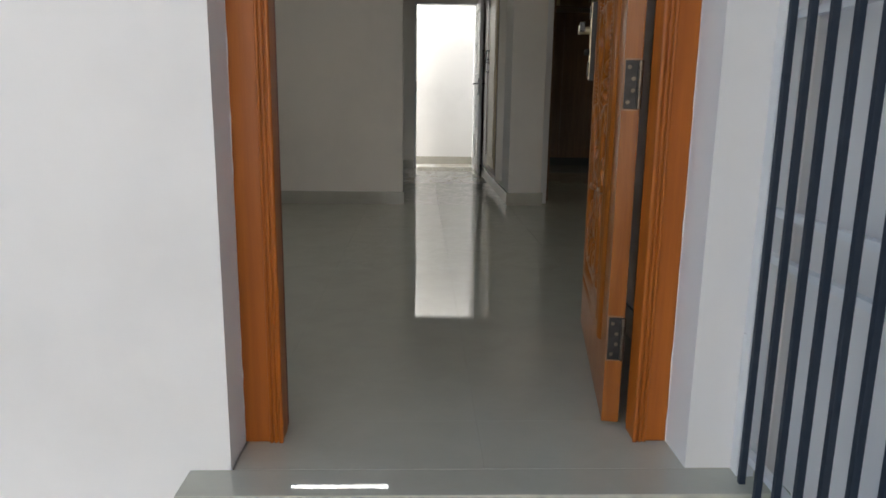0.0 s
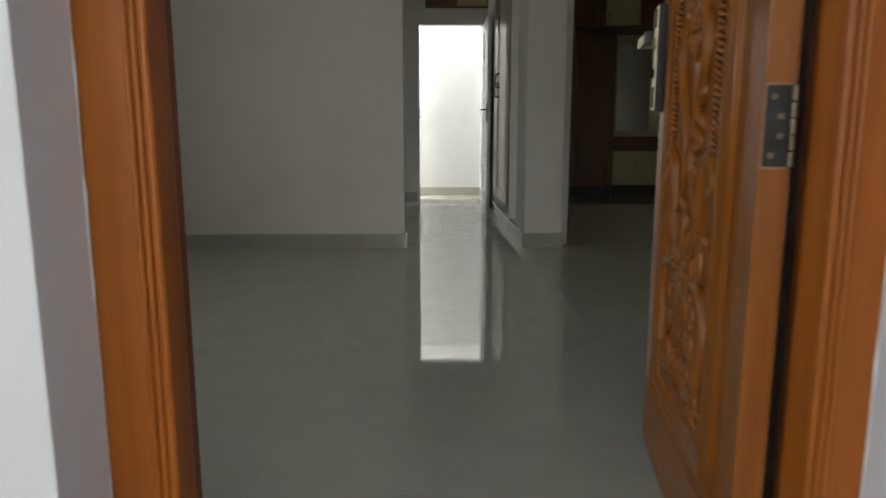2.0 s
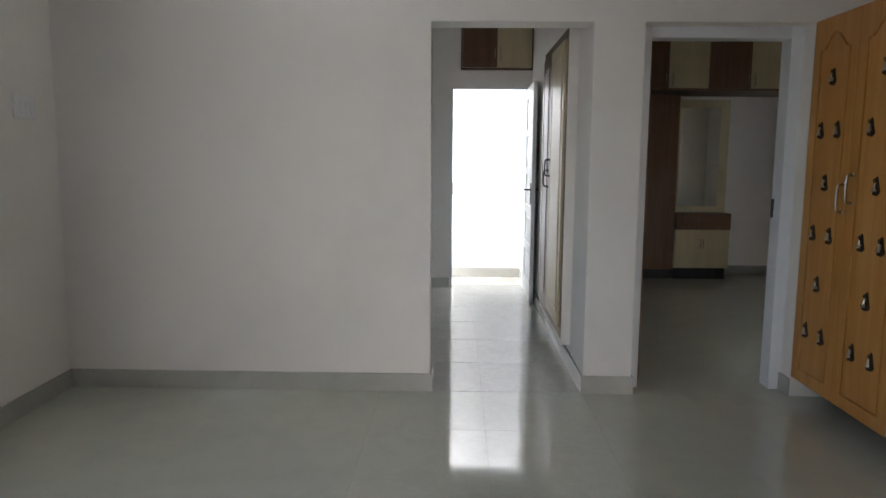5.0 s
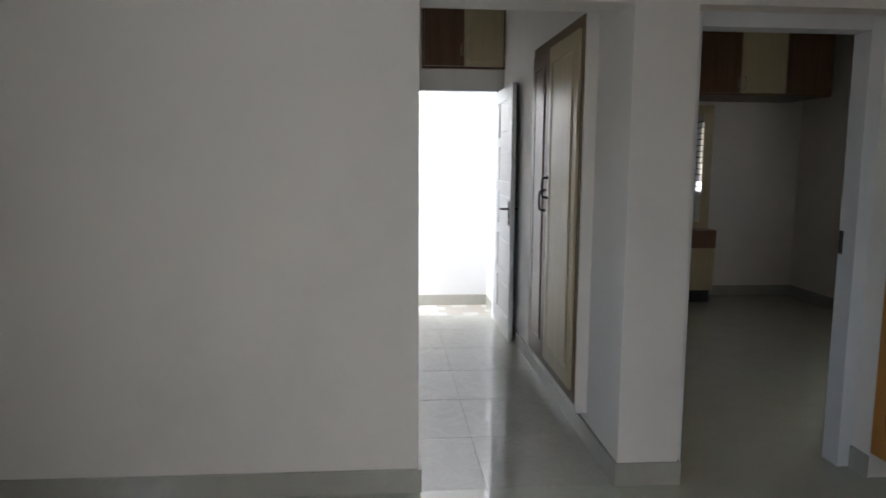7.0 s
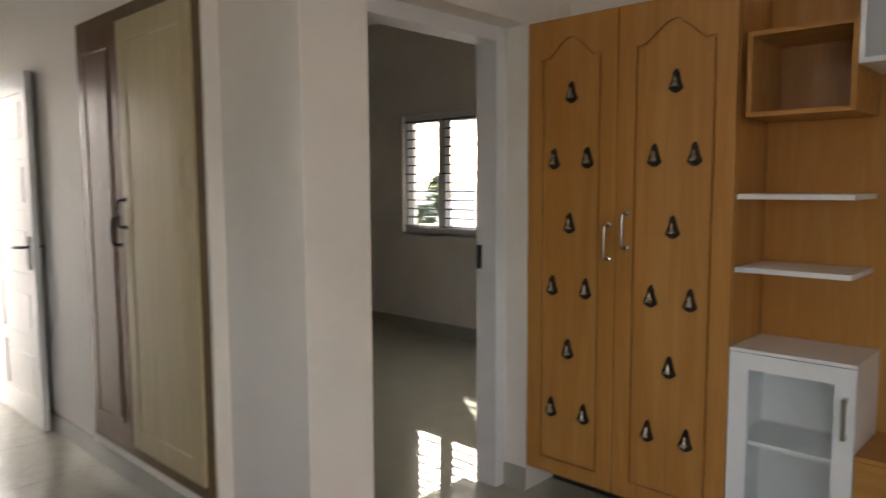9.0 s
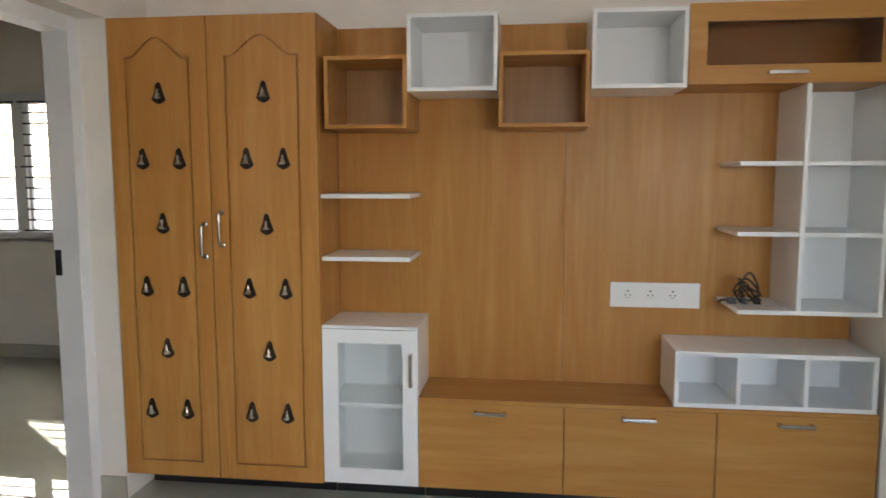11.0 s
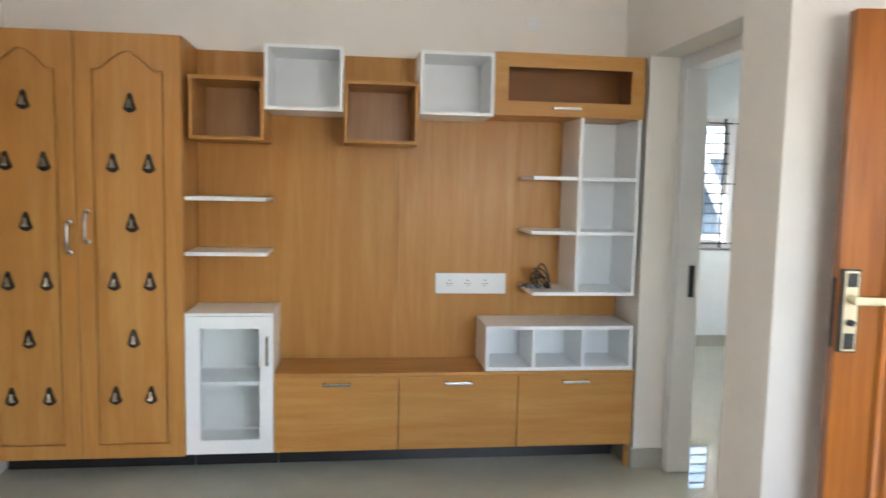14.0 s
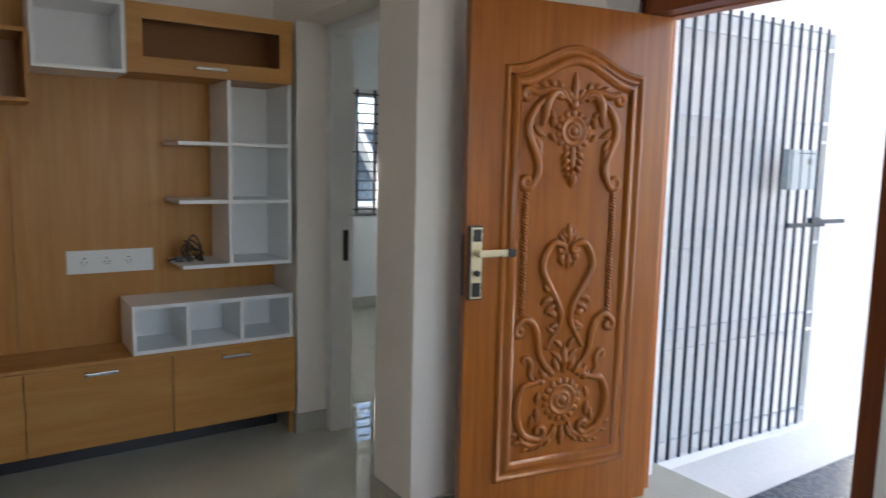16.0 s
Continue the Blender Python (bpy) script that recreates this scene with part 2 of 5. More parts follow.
M_BROWN = laminate("dark_brown_laminate", (0.17, 0.085, 0.038), (0.11, 0.05, 0.022), (12, 12, 0.7), 0.32, coat=0.06)
M_OLIVE = laminate("brown_laminate_edging", (0.17, 0.105, 0.042), (0.12, 0.072, 0.028), (12, 12, 0.7), 0.35)
M_CHROME = plain("brushed_chrome", (0.52, 0.50, 0.47), 0.22, 1.0)
M_STEEL = plain("hinge_steel", (0.035, 0.032, 0.030), 0.4, 0.5, 0.6)
M_HINGEK = plain("hinge_knuckle_steel", (0.16, 0.13, 0.10), 0.35, 0.9, 0.4)
M_TEAKR = plain("raw_teak_cut", (0.30, 0.15, 0.07), 0.6, 0, 0.3)
M_BRONZE = plain("bell_metal", (0.58, 0.52, 0.43), 0.25, 1.0, 0.3)
M_BLACK = plain("black_plastic", (0.015, 0.015, 0.016), 0.35)
M_BELLB = plain("bell_dark_edge", (0.03, 0.020, 0.012), 0.4, 0.4)
M_GOLD = plain("satin_brass_lock", (0.70, 0.62, 0.42), 0.3, 0.9)
M_BARS = plain("gate_bar_blue_black", (0.020, 0.031, 0.050), 0.5, spec=0.35)
M_GATEW = paint("gate_white_enamel", (0.78, 0.79, 0.79), 0.35, 0.04, 200, 0.1, 0.5)
M_GATEG = paint("gate_lock_grey_enamel", (0.34, 0.40, 0.43), 0.4, 0.05, 200, 0.1, 0.4)
M_FROST = glass("frosted_glass", (0.94, 0.98, 0.98), 0.14)
M_SMOKE = glass("smoked_glass", (0.6, 0.52, 0.46), 0.05)
M_PANE = glass("window_pane", (0.95, 0.98, 0.98), 0.0)
M_MIRROR = plain("mirror_silver", (0.85, 0.87, 0.87), 0.02, 1.0, 0.01)
M_UPVC = paint("white_window_frame", (0.80, 0.80, 0.80), 0.35, 0.02, 300, 0.03, 0.5)
M_GRILL = plain("window_grille_paint", (0.018, 0.026, 0.04), 0.45)
M_PLASTIC = paint("white_switch_plastic", (0.83, 0.83, 0.82), 0.25, 0.01, 300, 0.01, 0.5)
M_LEAF = plain("leaf_green", (0.11, 0.17, 0.06), 0.5, 0, 0.5)
M_BARK = plain("bark", (0.16, 0.11, 0.07), 0.9, 0, 0.4)
M_EARTH = plain("dry_pale_earth", (0.25, 0.22, 0.18), 0.95, 0, 0.4)
M_NEIGH = paint("neighbour_wall_grey_blue", (0.10, 0.135, 0.175), 0.7, 0.1)
M_TUBE, _t, _p, _n, _l = base_mat("lit_tube")
_p.inputs["Emission Color"].default_value = (1.0, 0.98, 0.94, 1)
_p.inputs["Emission Strength"].default_value = 6.5
M_CABLE = plain("cable_rubber", (0.03, 0.022, 0.018), 0.5)

# ---- building blocks ----
def box(bm, x0, x1, y0, y1, z0, z1, bevel=0.0):
    x0, x1, y0, y1, z0, z1 = min(x0, x1), max(x0, x1), min(y0, y1), max(y0, y1), min(z0, z1), max(z0, z1)
    vs = [bm.verts.new((x, y, z)) for x in (x0, x1) for y in (y0, y1) for z in (z0, z1)]
    fs = [bm.faces.new([vs[i] for i in q]) for q in ((0, 1, 3, 2), (4, 6, 7, 5), (0, 4, 5, 1), (2, 3, 7, 6), (0, 2, 6, 4), (1, 5, 7, 3))]
    if bevel > 0:
        es = list({e for f in fs for e in f.edges})
        bmesh.ops.bevel(bm, geom=es, offset=bevel, segments=2, profile=0.7, affect="EDGES")
    return bm


def boxes(*items, bevel=0.0):
    bm = bmesh.new()
    for it in items:
        box(bm, *it, bevel=bevel)
    return bm


def link_mesh(name, bm, material, smooth=False):
    bmesh.ops.recalc_face_normals(bm, faces=bm.faces)
    me = bpy.data.meshes.new(name)
    bm.to_mesh(me)
    bm.free()
    me.materials.append(material)
    if smooth:
        for f in me.polygons:
            f.use_smooth = True
    return new(name, me)


def part(name, bm, material, parent, label="", smooth=False):
    ob = link_mesh(name, bm, material, smooth)
    ob.parent = parent
    if label:
        ob["label"] = label
    return ob


def thing(name, label, category, m=None, group="", kind=""):
    ob = new(name)
    ob.empty_display_size = 0.1
    if m is not None:
        ob.matrix_world = m
    return tagged(ob, label, category, group, kind)


def structure(name, bm, material, label, category):
    return tagged(link_mesh(name, bm, material), label, category, kind="structure")


def tube(bm, pts, radii, seg=8, flat=None, closed=False):
    """A round bar swept along points; flat: (axis index, factor) squeezes its section."""
    pts = [Vector(p) for p in pts]
    n = len(pts)
    if not isinstance(radii, (list, tuple)):
        radii = [radii] * n
    rings, up = [], None
    for i, p in enumerate(pts):
        a = pts[(i - 1) % n] if closed or i > 0 else pts[i]
        b = pts[(i + 1) % n] if closed or i < n - 1 else pts[i]
        t = (b - a).normalized()
        if up is None:
            up = Vector((0, 0, 1)) if abs(t.z) < 0.9 else Vector((0, 1, 0))
        side = t.cross(up)
        if side.length < 1e-5:
            side = t.cross(Vector((1, 0, 0)))
        side.normalize()
        up = side.cross(t).normalized()
        ring = []
        for k in range(seg):
            an = 2 * math.pi * k / seg
            o = side * math.cos(an) * radii[i] + up * math.sin(an) * radii[i]
            if flat:
                o[flat[0]] *= flat[1]
            ring.append(bm.verts.new(p + o))
        rings.append(ring)
    for i in range(n if closed else n - 1):
        r0, r1 = rings[i], rings[(i + 1) % n]
        for k in range(seg):
            bm.faces.new((r0[k], r0[(k + 1) % seg], r1[(k + 1) % seg], r1[k]))
    if not closed:
        bm.faces.new(rings[0])
        bm.faces.new(rings[-1][::-1])
    return bm


def lathe(bm, profile, seg=16, centre=(0, 0, 0), axis="z"):
    rings = []
    for r, h in profile:
        ring = []
        for k in range(seg):
            an = 2 * math.pi * k / seg
            a, b = r * math.cos(an), r * math.sin(an)
            v = (a, b, h) if axis == "z" else ((a, h, b) if axis == "y" else (h, a, b))
            ring.append(bm.verts.new(Vector(centre) + Vector(v)))
        rings.append(ring)
    for r0, r1 in zip(rings, rings[1:]):
        for k in range(seg):
            bm.faces.new((r0[k], r0[(k + 1) % seg], r1[(k + 1) % seg], r1[k]))
    bm.faces.new(rings[0][::-1])
    bm.faces.new(rings[-1])
    return bm


def blob(bm, centre, size, turn=0.0, seg=8, rings=5):
    """A carved leaf or bead: an ellipsoid turned in the XZ plane."""
    c, s = math.cos(turn), math.sin(turn)
    m = bmesh.ops.create_uvsphere(bm, u_segments=seg, v_segments=rings, radius=1.0)
    for v in m["verts"]:
        x, y, z = v.co.x * size[0], v.co.y * size[1], v.co.z * size[2]
        v.co = (centre[0] + x * c - z * s, centre[1] + y, centre[2] + x * s + z * c)
    return bm


def arch_outline(x0, x1, z0, zs, zc, flat=0.12, steps=18):
    """A panel with a cathedral top: shoulders at zs, crown at zc."""
    w, pts = x1 - x0, [(x0, z0), (x1, z0), (x1, zs)]
    for i in range(steps + 1):
        u = i / steps
        x = x1 - w * (flat + (1 - 2 * flat) * u)
        k = 0.5 - 0.5 * math.cos(2 * math.pi * u)
        pts.append((x, zs + (zc - zs) * k ** 0.68))
    pts.append((x0, zs))
    return pts


def spiral(cx, cz, r0, r1, a0, turns, n=26):
    """Points of a scroll in XZ, from the outer radius inwards."""
    return [(cx + (r0 + (r1 - r0) * i / n) * math.cos(a0 + turns * 2 * math.pi * i / n),
             cz + (r0 + (r1 - r0) * i / n) * math.sin(a0 + turns * 2 * math.pi * i / n)) for i in range(n + 1)]


def smooth_line(ctrl, n=8):
    """A smooth line through points (Catmull-Rom)."""
    p = [Vector(c) for c in ctrl]
    p = [p[0] * 2 - p[1]] + p + [p[-1] * 2 - p[-2]]
    out = []
    for i in range(1, len(p) - 2):
        for k in range(n):
            t = k / n
            out.append(0.5 * ((2 * p[i]) + (-p[i - 1] + p[i + 1]) * t + (2 * p[i - 1] - 5 * p[i] + 4 * p[i + 1] - p[i + 2]) * t * t
                              + (-p[i - 1] + 3 * p[i] - 3 * p[i + 1] + p[i + 2]) * t ** 3))
    out.append(p[-2])
    return out


def moulding(bm, outline, put, width, height, n=6):
    """A rounded bead along a closed outline (a, b); put(a, b, h) gives the place at height h off the face."""
    m, rings = len(outline), []
    pts = [Vector(p) for p in outline]
    for i, p in enumerate(pts):
        d0, d1 = (p - pts[i - 1]).normalized(), (pts[(i + 1) % m] - p).normalized()
        n0, n1 = Vector((-d0.y, d0.x)), Vector((-d1.y, d1.x))
        mid = (n0 + n1)
        mid = mid / max(0.35, mid.dot(n0)) if mid.length > 1e-4 else n0
        ring = []
        for k in range(n + 1):
            a = math.pi * k / n
            q = p + mid * (math.cos(a) * width / 2)
            ring.append(bm.verts.new(put(q.x, q.y, math.sin(a) * height - 0.0004)))
        rings.append(ring)
    for i in range(m):
        r0, r1 = rings[i], rings[(i + 1) % m]
        for k in range(n):
            bm.faces.new((r0[k], r0[k + 1], r1[k + 1], r1[k]))
    return bm


# ---- large structure ----
H = 3.0
structure("wall_front", boxes((-2.35, -0.29, -0.37, -0.08, -0.6, H), (0.785, 1.10, -0.37, -0.08, -0.6, H), (-0.29, 0.785, -0.37, -0.08, 2.115, H), (-0.29, 0.785, -0.37, -0.08, -0.6, -0.03)),
          M_WALL_OUT, "white plastered front wall round the main entrance", "wall")
# both openings are assumed and out of view, cut for the area lamps
structure("wall_west", boxes((-2.35, -2.122, -0.08, 0.1, -0.3, H), (-2.35, -2.122, 1.8, 5.3, -0.3, H), (-2.35, -2.122, 6.1, 7.98, -0.3, H), (-2.35, -2.122, 5.3, 6.1, -0.3, 0.95), (-2.35, -2.122, 5.3, 6.1, 2.05, H), (-2.35, -2.122, 0.1, 1.8, -0.3, 0.95), (-2.35, -2.122, 0.1, 1.8, 2.05, H)),
          M_WALL, "off-white plastered side wall of the living room", "wall")
structure("wall_north", boxes((-2.122, 0.0, 4.0, 4.2, -0.3, H), (0.0, 0.893, 4.0, 4.2, 2.10, H), (0.893, 1.17, 4.0, 4.26, -0.3, H), (1.17, 2.087, 4.0, 4.26, 2.10, H), (2.087, 2.42, 4.0, 4.26, -0.3, H)),
          M_WALL, "off-white wall with passage opening and bedroom doorway", "wall")
structure("wall_passage", boxes((0.895, 1.02, 4.26, 7.30, -0.3, H)), M_WALL, "off-white side wall of the passage", "wall")
structure("wall_passage_end", boxes((-2.122, 0.065, 7.30, 7.50, -0.3, H), (0.065, 0.85, 7.30, 7.50, 2.067, H), (0.85, 1.02, 7.30, 7.50, -0.3, H)),
          M_WALL, "off-white wall with the utility doorway", "wall")
structure("wall_utility", boxes((-2.35, 1.02, 7.98, 8.12, -0.3, 3.0), (0.87, 1.02, 7.50, 7.98, -0.3, 3.0)), M_WALL_OUT, "white wall of the open utility yard", "wall")
structure("wall_east", boxes((2.42, 2.60, 0.857, 4.26, -0.3, H)), M_WALL, "off-white wall behind the television unit", "wall")
structure("wall_front_bedroom", boxes((0.945, 1.24, 0.58, 0.857, -0.3, H), (1.24, 2.087, 0.58, 0.857, 2.10, H), (2.087, 4.80, 0.58, 0.857, -0.3, H)),
          M_WALL, "off-white wall with the front bedroom doorway", "wall")
structure("wall_entrance_return", boxes((0.945, 1.10, -0.08, 0.58, -0.3, H)), M_WALL, "off-white wall behind the open main door", "wall")
# the opening at x 2.5 to 3.9 is made only for the fill lamp
structure("wall_porch_side", boxes((0.985, 1.10, -2.75, -0.37, -0.6, H), (1.10, 2.5, -2.75, -2.60, -0.6, H), (3.9, 4.80, -2.75, -2.60, -0.6, H), (2.5, 3.9, -2.75, -2.60, -0.6, 0.95), (2.5, 3.9, -2.75, -2.60, 2.05, H)), M_WALL_OUT, "white porch side wall behind the gate", "wall")
structure("wall_front_bedroom_east", boxes((4.80, 5.0, -0.78, 0.857, -0.6, H), (4.80, 5.0, -2.75, -1.80, -0.6, H), (4.80, 5.0, -1.80, -0.78, -0.6, 0.92), (4.80, 5.0, -1.80, -0.78, 2.11, H)),
          M_WALL_COOL, "pale cool-white outer wall of the front bedroom", "wall")
structure("wall_bedroom_east", boxes((4.30, 4.50, 4.10, 5.21, -0.6, H), (4.30, 4.50, 7.145, 8.55, -0.6, H), (4.30, 4.50, 5.21, 7.145, -0.6, 0.95), (4.30, 4.50, 5.21, 7.145, 2.07, H)),
          M_WALL, "off-white bedroom wall with a wide window", "wall")
structure("wall_east_outer", boxes((4.30, 4.50, 0.857, 4.10, -0.6, H)), M_WALL, "off-white outer side wall", "wall")
structure("wall_bedroom_north", boxes((1.02, 4.30, 8.38, 8.55, -0.6, H)), M_WALL, "off-white bedroom end wall", "wall")
structure("wall_bedroom_south", boxes((2.42, 4.30, 4.10, 4.26, -0.6, H)), M_WALL, "off-white bedroom wall beside the doorway", "wall")
structure("wall_bedroom_west", boxes((1.02, 1.06, 7.30, 8.38, -0.3, H)), M_WALL, "off-white bedroom side wall", "wall")
structure("ceiling", boxes((-2.35, 5.0, -0.37, 7.50, H, H + 0.12), (1.02, 5.0, 7.50, 8.55, H, H + 0.12), (1.02, 5.0, -2.75, -0.37, H, H + 0.12)), M_CEIL, "plain white ceiling slab", "ceiling")
structure("porch_ceiling", boxes((-2.35, 1.02, -0.85, -0.37, H, H + 0.12)), M_CEIL, "plain white porch slab", "ceiling")

# openings: frames of the inner doorways
door_1 = thing("door_1", "white enamelled frame of the bedroom doorway", "door frame", kind="structure")
part("jamb", boxes((2.017, 2.087, 4.12, 4.24, 0, 2.10), bevel=0.004), M_FRAMEW, door_1)
part("jamb", boxes((1.17, 1.24, 4.12, 4.24, 0, 2.10), bevel=0.004), M_FRAMEW, door_1)
part("head", boxes((1.24, 2.017, 4.12, 4.24, 2.035, 2.10), bevel=0.004), M_FRAMEW, door_1)
part("strike_plate", boxes((2.013, 2.018, 4.205, 4.233, 1.02, 1.13)), M_BLACK, door_1, "dark metal strike plate")
door_2 = thing("door_2", "white enamelled frame of the front bedroom doorway", "door frame", kind="structure")
part("jamb", boxes((2.017, 2.087, 0.58, 0.70, 0, 2.10), bevel=0.004), M_FRAMEW, door_2)
part("jamb", boxes((1.24, 1.31, 0.58, 0.70, 0, 2.10), bevel=0.004), M_FRAMEW, door_2)
part("head", boxes((1.31, 2.017, 0.58, 0.70, 2.035, 2.10), bevel=0.004), M_FRAMEW, door_2)
part("strike_plate", boxes((2.013, 2.018, 0.605, 0.635, 0.91, 1.07)), M_BLACK, door_2, "dark metal strike plate")
door_3 = thing("door_3", "white enamelled frame of the utility doorway", "door frame", kind="structure")
part("jamb", boxes((0.065, 0.095, 7.29, 7.42, 0, 2.067), bevel=0.003), M_FRAMEW, door_3)
part("jamb", boxes((0.835, 0.86, 7.29, 7.42, 0, 2.067), bevel=0.003), M_FRAMEW, door_3)
part("head", boxes((0.095, 0.835, 7.29, 7.42, 2.045, 2.067), bevel=0.003), M_FRAMEW, door_3)
part("strike_plate", boxes((0.09, 0.098, 7.27, 7.30, 0.98, 1.10)), M_BLACK, door_3, "dark metal strike plate")


def skirting(items, name="baseboard"):
    bm = bmesh.new()
    for x0, x1, y0, y1 in items:
        box(bm, x0, x1, y0, y1, 0.0, 0.105, bevel=0.0025)
    return structure(name, bm, M_SKIRT, "grey-beige polished tile skirting", "skirting")


T = 0.014
skirting([(-2.122, 0.0 + T, 4.0 - T, 4.0), (0.0, T, 4.0, 4.2), (0.893 - T, 1.17 + T, 4.0 - T, 4.0), (0.893 - T, 0.893, 4.0, 7.30), (2.087 - T, 2.087, 4.0, 4.12), (1.17, 1.17 + T, 4.0, 4.12)])
skirting([(-2.122, -2.122 + T, -0.08, 4.0 - T), (-2.122 + T, -0.33, -0.08, -0.08 + T)])
skirting([(-2.122, 0.065, 7.30 - T, 7.30), (-0.3, 0.87, 7.98 - T, 7.98), (0.87 - T, 0.87, 7.5, 7.98 - T)])
skirting([(0.945 - T, 0.945, -0.08, 0.857), (0.945 - T, 1.24 + T, 0.857, 0.857 + T), (2.087 - T, 2.087, 0.70, 0.857), (2.087 - T, 2.42, 0.857, 0.857 + T), (1.24, 1.24 + T, 0.70, 0.857)])
skirting([(4.30 - T, 4.30, 4.26, 8.38), (3.24, 4.30 - T, 8.38 - T, 8.38), (2.42, 4.30 - T, 4.26, 4.26 + T), (4.80 - T, 4.80, -2.6, 0.58)])

# floors
structure("floor", boxes((-2.30, 5.0, -0.36, 8.50, -0.30, -0.0035), (1.10, 5.0, -2.75, -0.36, -0.30, -0.0035)), M_GROUT, "joints and bed under the polished tiles", "floor")
landing = structure("entrance_landing", boxes((-0.385, 0.985, -0.485, -0.372, -0.15, 0.0), bevel=0.004), M_TILE, "polished tile landing step before the main door", "step")
structure("porch_floor", boxes((-2.35, 0.985, -2.75, -0.372, -0.45, -0.15)), M_PORCH, "pale cement porch floor", "floor")
structure("porch_granite", boxes((-2.0, 0.565, -2.6, -0.62, -0.15, -0.135), bevel=0.003), M_GRANITE, "dark speckled granite paving of the porch", "paving")
# out of view; added to hold sky and sun back from the bedroom
structure("unseen_sunshade", boxes((4.50, 5.68, 4.90, 7.60, 2.13, 2.21)), M_WALL_OUT, "unseen slab added to dim the bedroom window", "sunshade")
# invented slab, deep enough to stop direct sun at window_2
structure("sun_block_slab", boxes((5.0, 6.75, -2.75, 0.4, 2.27, 2.40)), M_WALL_OUT, "unseen slab added to keep sun off the front bedroom window", "slab")
# added reflector out of view: returns sunlight to the shaded porch
structure("bounce_wall", boxes((-10.0, 9.0, -8.6, -8.3, -0.65, 5.5)), M_WALL_OUT, "unseen wall added to bounce sunlight onto the porch", "wall")
structure("ground", boxes((-400, 400, -400, 400, -0.75, -0.65)), M_EARTH, "dry earth ground round the house", "ground")

# ---- main entrance ----
frame_main = thing("door_frame", "orange-brown polished teak main door frame with fluted edge", "door frame")


def jamb(x0, x1, inner):
    bm = bmesh.new()
    box(bm, x0, x1, -0.235, -0.165, 0.0, 2.115, bevel=0.006)
    s = 1 if inner == x1 else -1
    for k, r in ((0.004, 0.006), (0.017, 0.0045), (0.028, 0.0045)):
        lathe(bm, [(r, 0.0), (r, 2.03)], 10, (inner - s * k, -0.2365, 0.0))
    return bm


part("jamb", jamb(-0.29, -0.195, -0.195), M_TEAKF, frame_main, "orange-brown fluted jamb")
part("jamb", jamb(0.70, 0.785, 0.70), M_TEAKF, frame_main, "orange-brown fluted jamb")
part("head", boxes((-0.195, 0.70, -0.235, -0.165, 2.03, 2.115), bevel=0.006), M_TEAKF, frame_main)
part("rebate", boxes((-0.289, -0.199, -0.164, -0.130, 0.0, 2.115), bevel=0.003), M_TEAKD, frame_main, "darker brown inner rebate")
part("rebate", boxes((0.712, 0.784, -0.164, -0.125, 0.0, 2.115), bevel=0.003), M_TEAKD, frame_main, "darker brown inner rebate")
part("rebate", boxes((-0.197, 0.712, -0.164, -0.072, 2.035, 2.115), bevel=0.003), M_TEAKD, frame_main, "darker brown inner rebate")
rs = random.Random(8)
for x in (-0.2905, 0.7855):
    bm = bmesh.new()
    tube(bm, [(x + rs.uniform(-0.0012, 0.0012), -0.236, 0.0 + 0.03 * k) for k in range(71)], [rs.uniform(0.0012, 0.0034) for k in range(71)], 5)
    part("sealant", bm, M_WALL_OUT, frame_main, "uneven white sealant line")

DOOR_W, DOOR_H = 0.894, 2.01
door_m = pose(0.640, -0.143, 0.012, 0, 0, 80.8)
door = thing("main_door", "carved orange-brown teak main door standing open", "door", door_m)
part("leaf", boxes((0, DOOR_W, -0.045, 0.0, 0, DOOR_H), bevel=0.003), M_TEAK, door)


def swept_frame(outline, profile):
    """A moulding along a closed outline; profile: (distance inwards, height off the leaf)."""
    bm, m, rings = bmesh.new(), len(outline), []
    pts = [Vector(p) for p in outline]
    for i, p in enumerate(pts):
        d0, d1 = (p - pts[i - 1]).normalized(), (pts[(i + 1) % m] - p).normalized()
        n0, n1 = Vector((-d0.y, d0.x)), Vector((-d1.y, d1.x))
        mid = (n0 + n1) / max(0.5, (n0 + n1).dot(n0))
        rings.append([bm.verts.new((p.x + mid.x * o, h, p.y + mid.y * o)) for o, h in profile])
    for i in range(m):
        r0, r1 = rings[i], rings[(i + 1) % m]
        for k in range(len(profile) - 1):
            bm.faces.new((r0[k], r0[k + 1], r1[k + 1], r1[k]))
    return bm


def door_arch(x0, x1, z0, zs, zc, steps=28):
    """A panel outline whose top swells from level shoulders to a round crown."""
    pts = [(x0, z0), (x1, z0), (x1, zs)]
    for i in range(1, steps):
        u = i / steps
        pts.append((x1 - (x1 - x0) * u, zs + (zc - zs) * (0.5 - 0.5 * math.cos(2 * math.pi * u)) ** 1.15))
    return pts + [(x0, zs)]


CU = 0.452
part("moulding", swept_frame(door_arch(0.124, 0.756, 0.188, 1.772, 1.866), [(0.0, -0.001), (0.002, 0.006), (0.006, 0.011), (0.011, 0.013), (0.016, 0.011), (0.020, 0.006), (0.026, 0.0035), (0.034, 0.0035), (0.040, 0.007)]), M_TEAK, door, "outer bead of the panel frame", smooth=True)
part("moulding", swept_frame(door_arch(0.1635, 0.7165, 0.2275, 1.733, 1.826), [(0.0, 0.007), (0.004, 0.011), (0.010, 0.014), (0.018, 0.0145), (0.026, 0.013), (0.032, 0.009), (0.036, 0.003), (0.038, -0.001)]), M_TEAK, door, "inner bead of the panel frame", smooth=True)


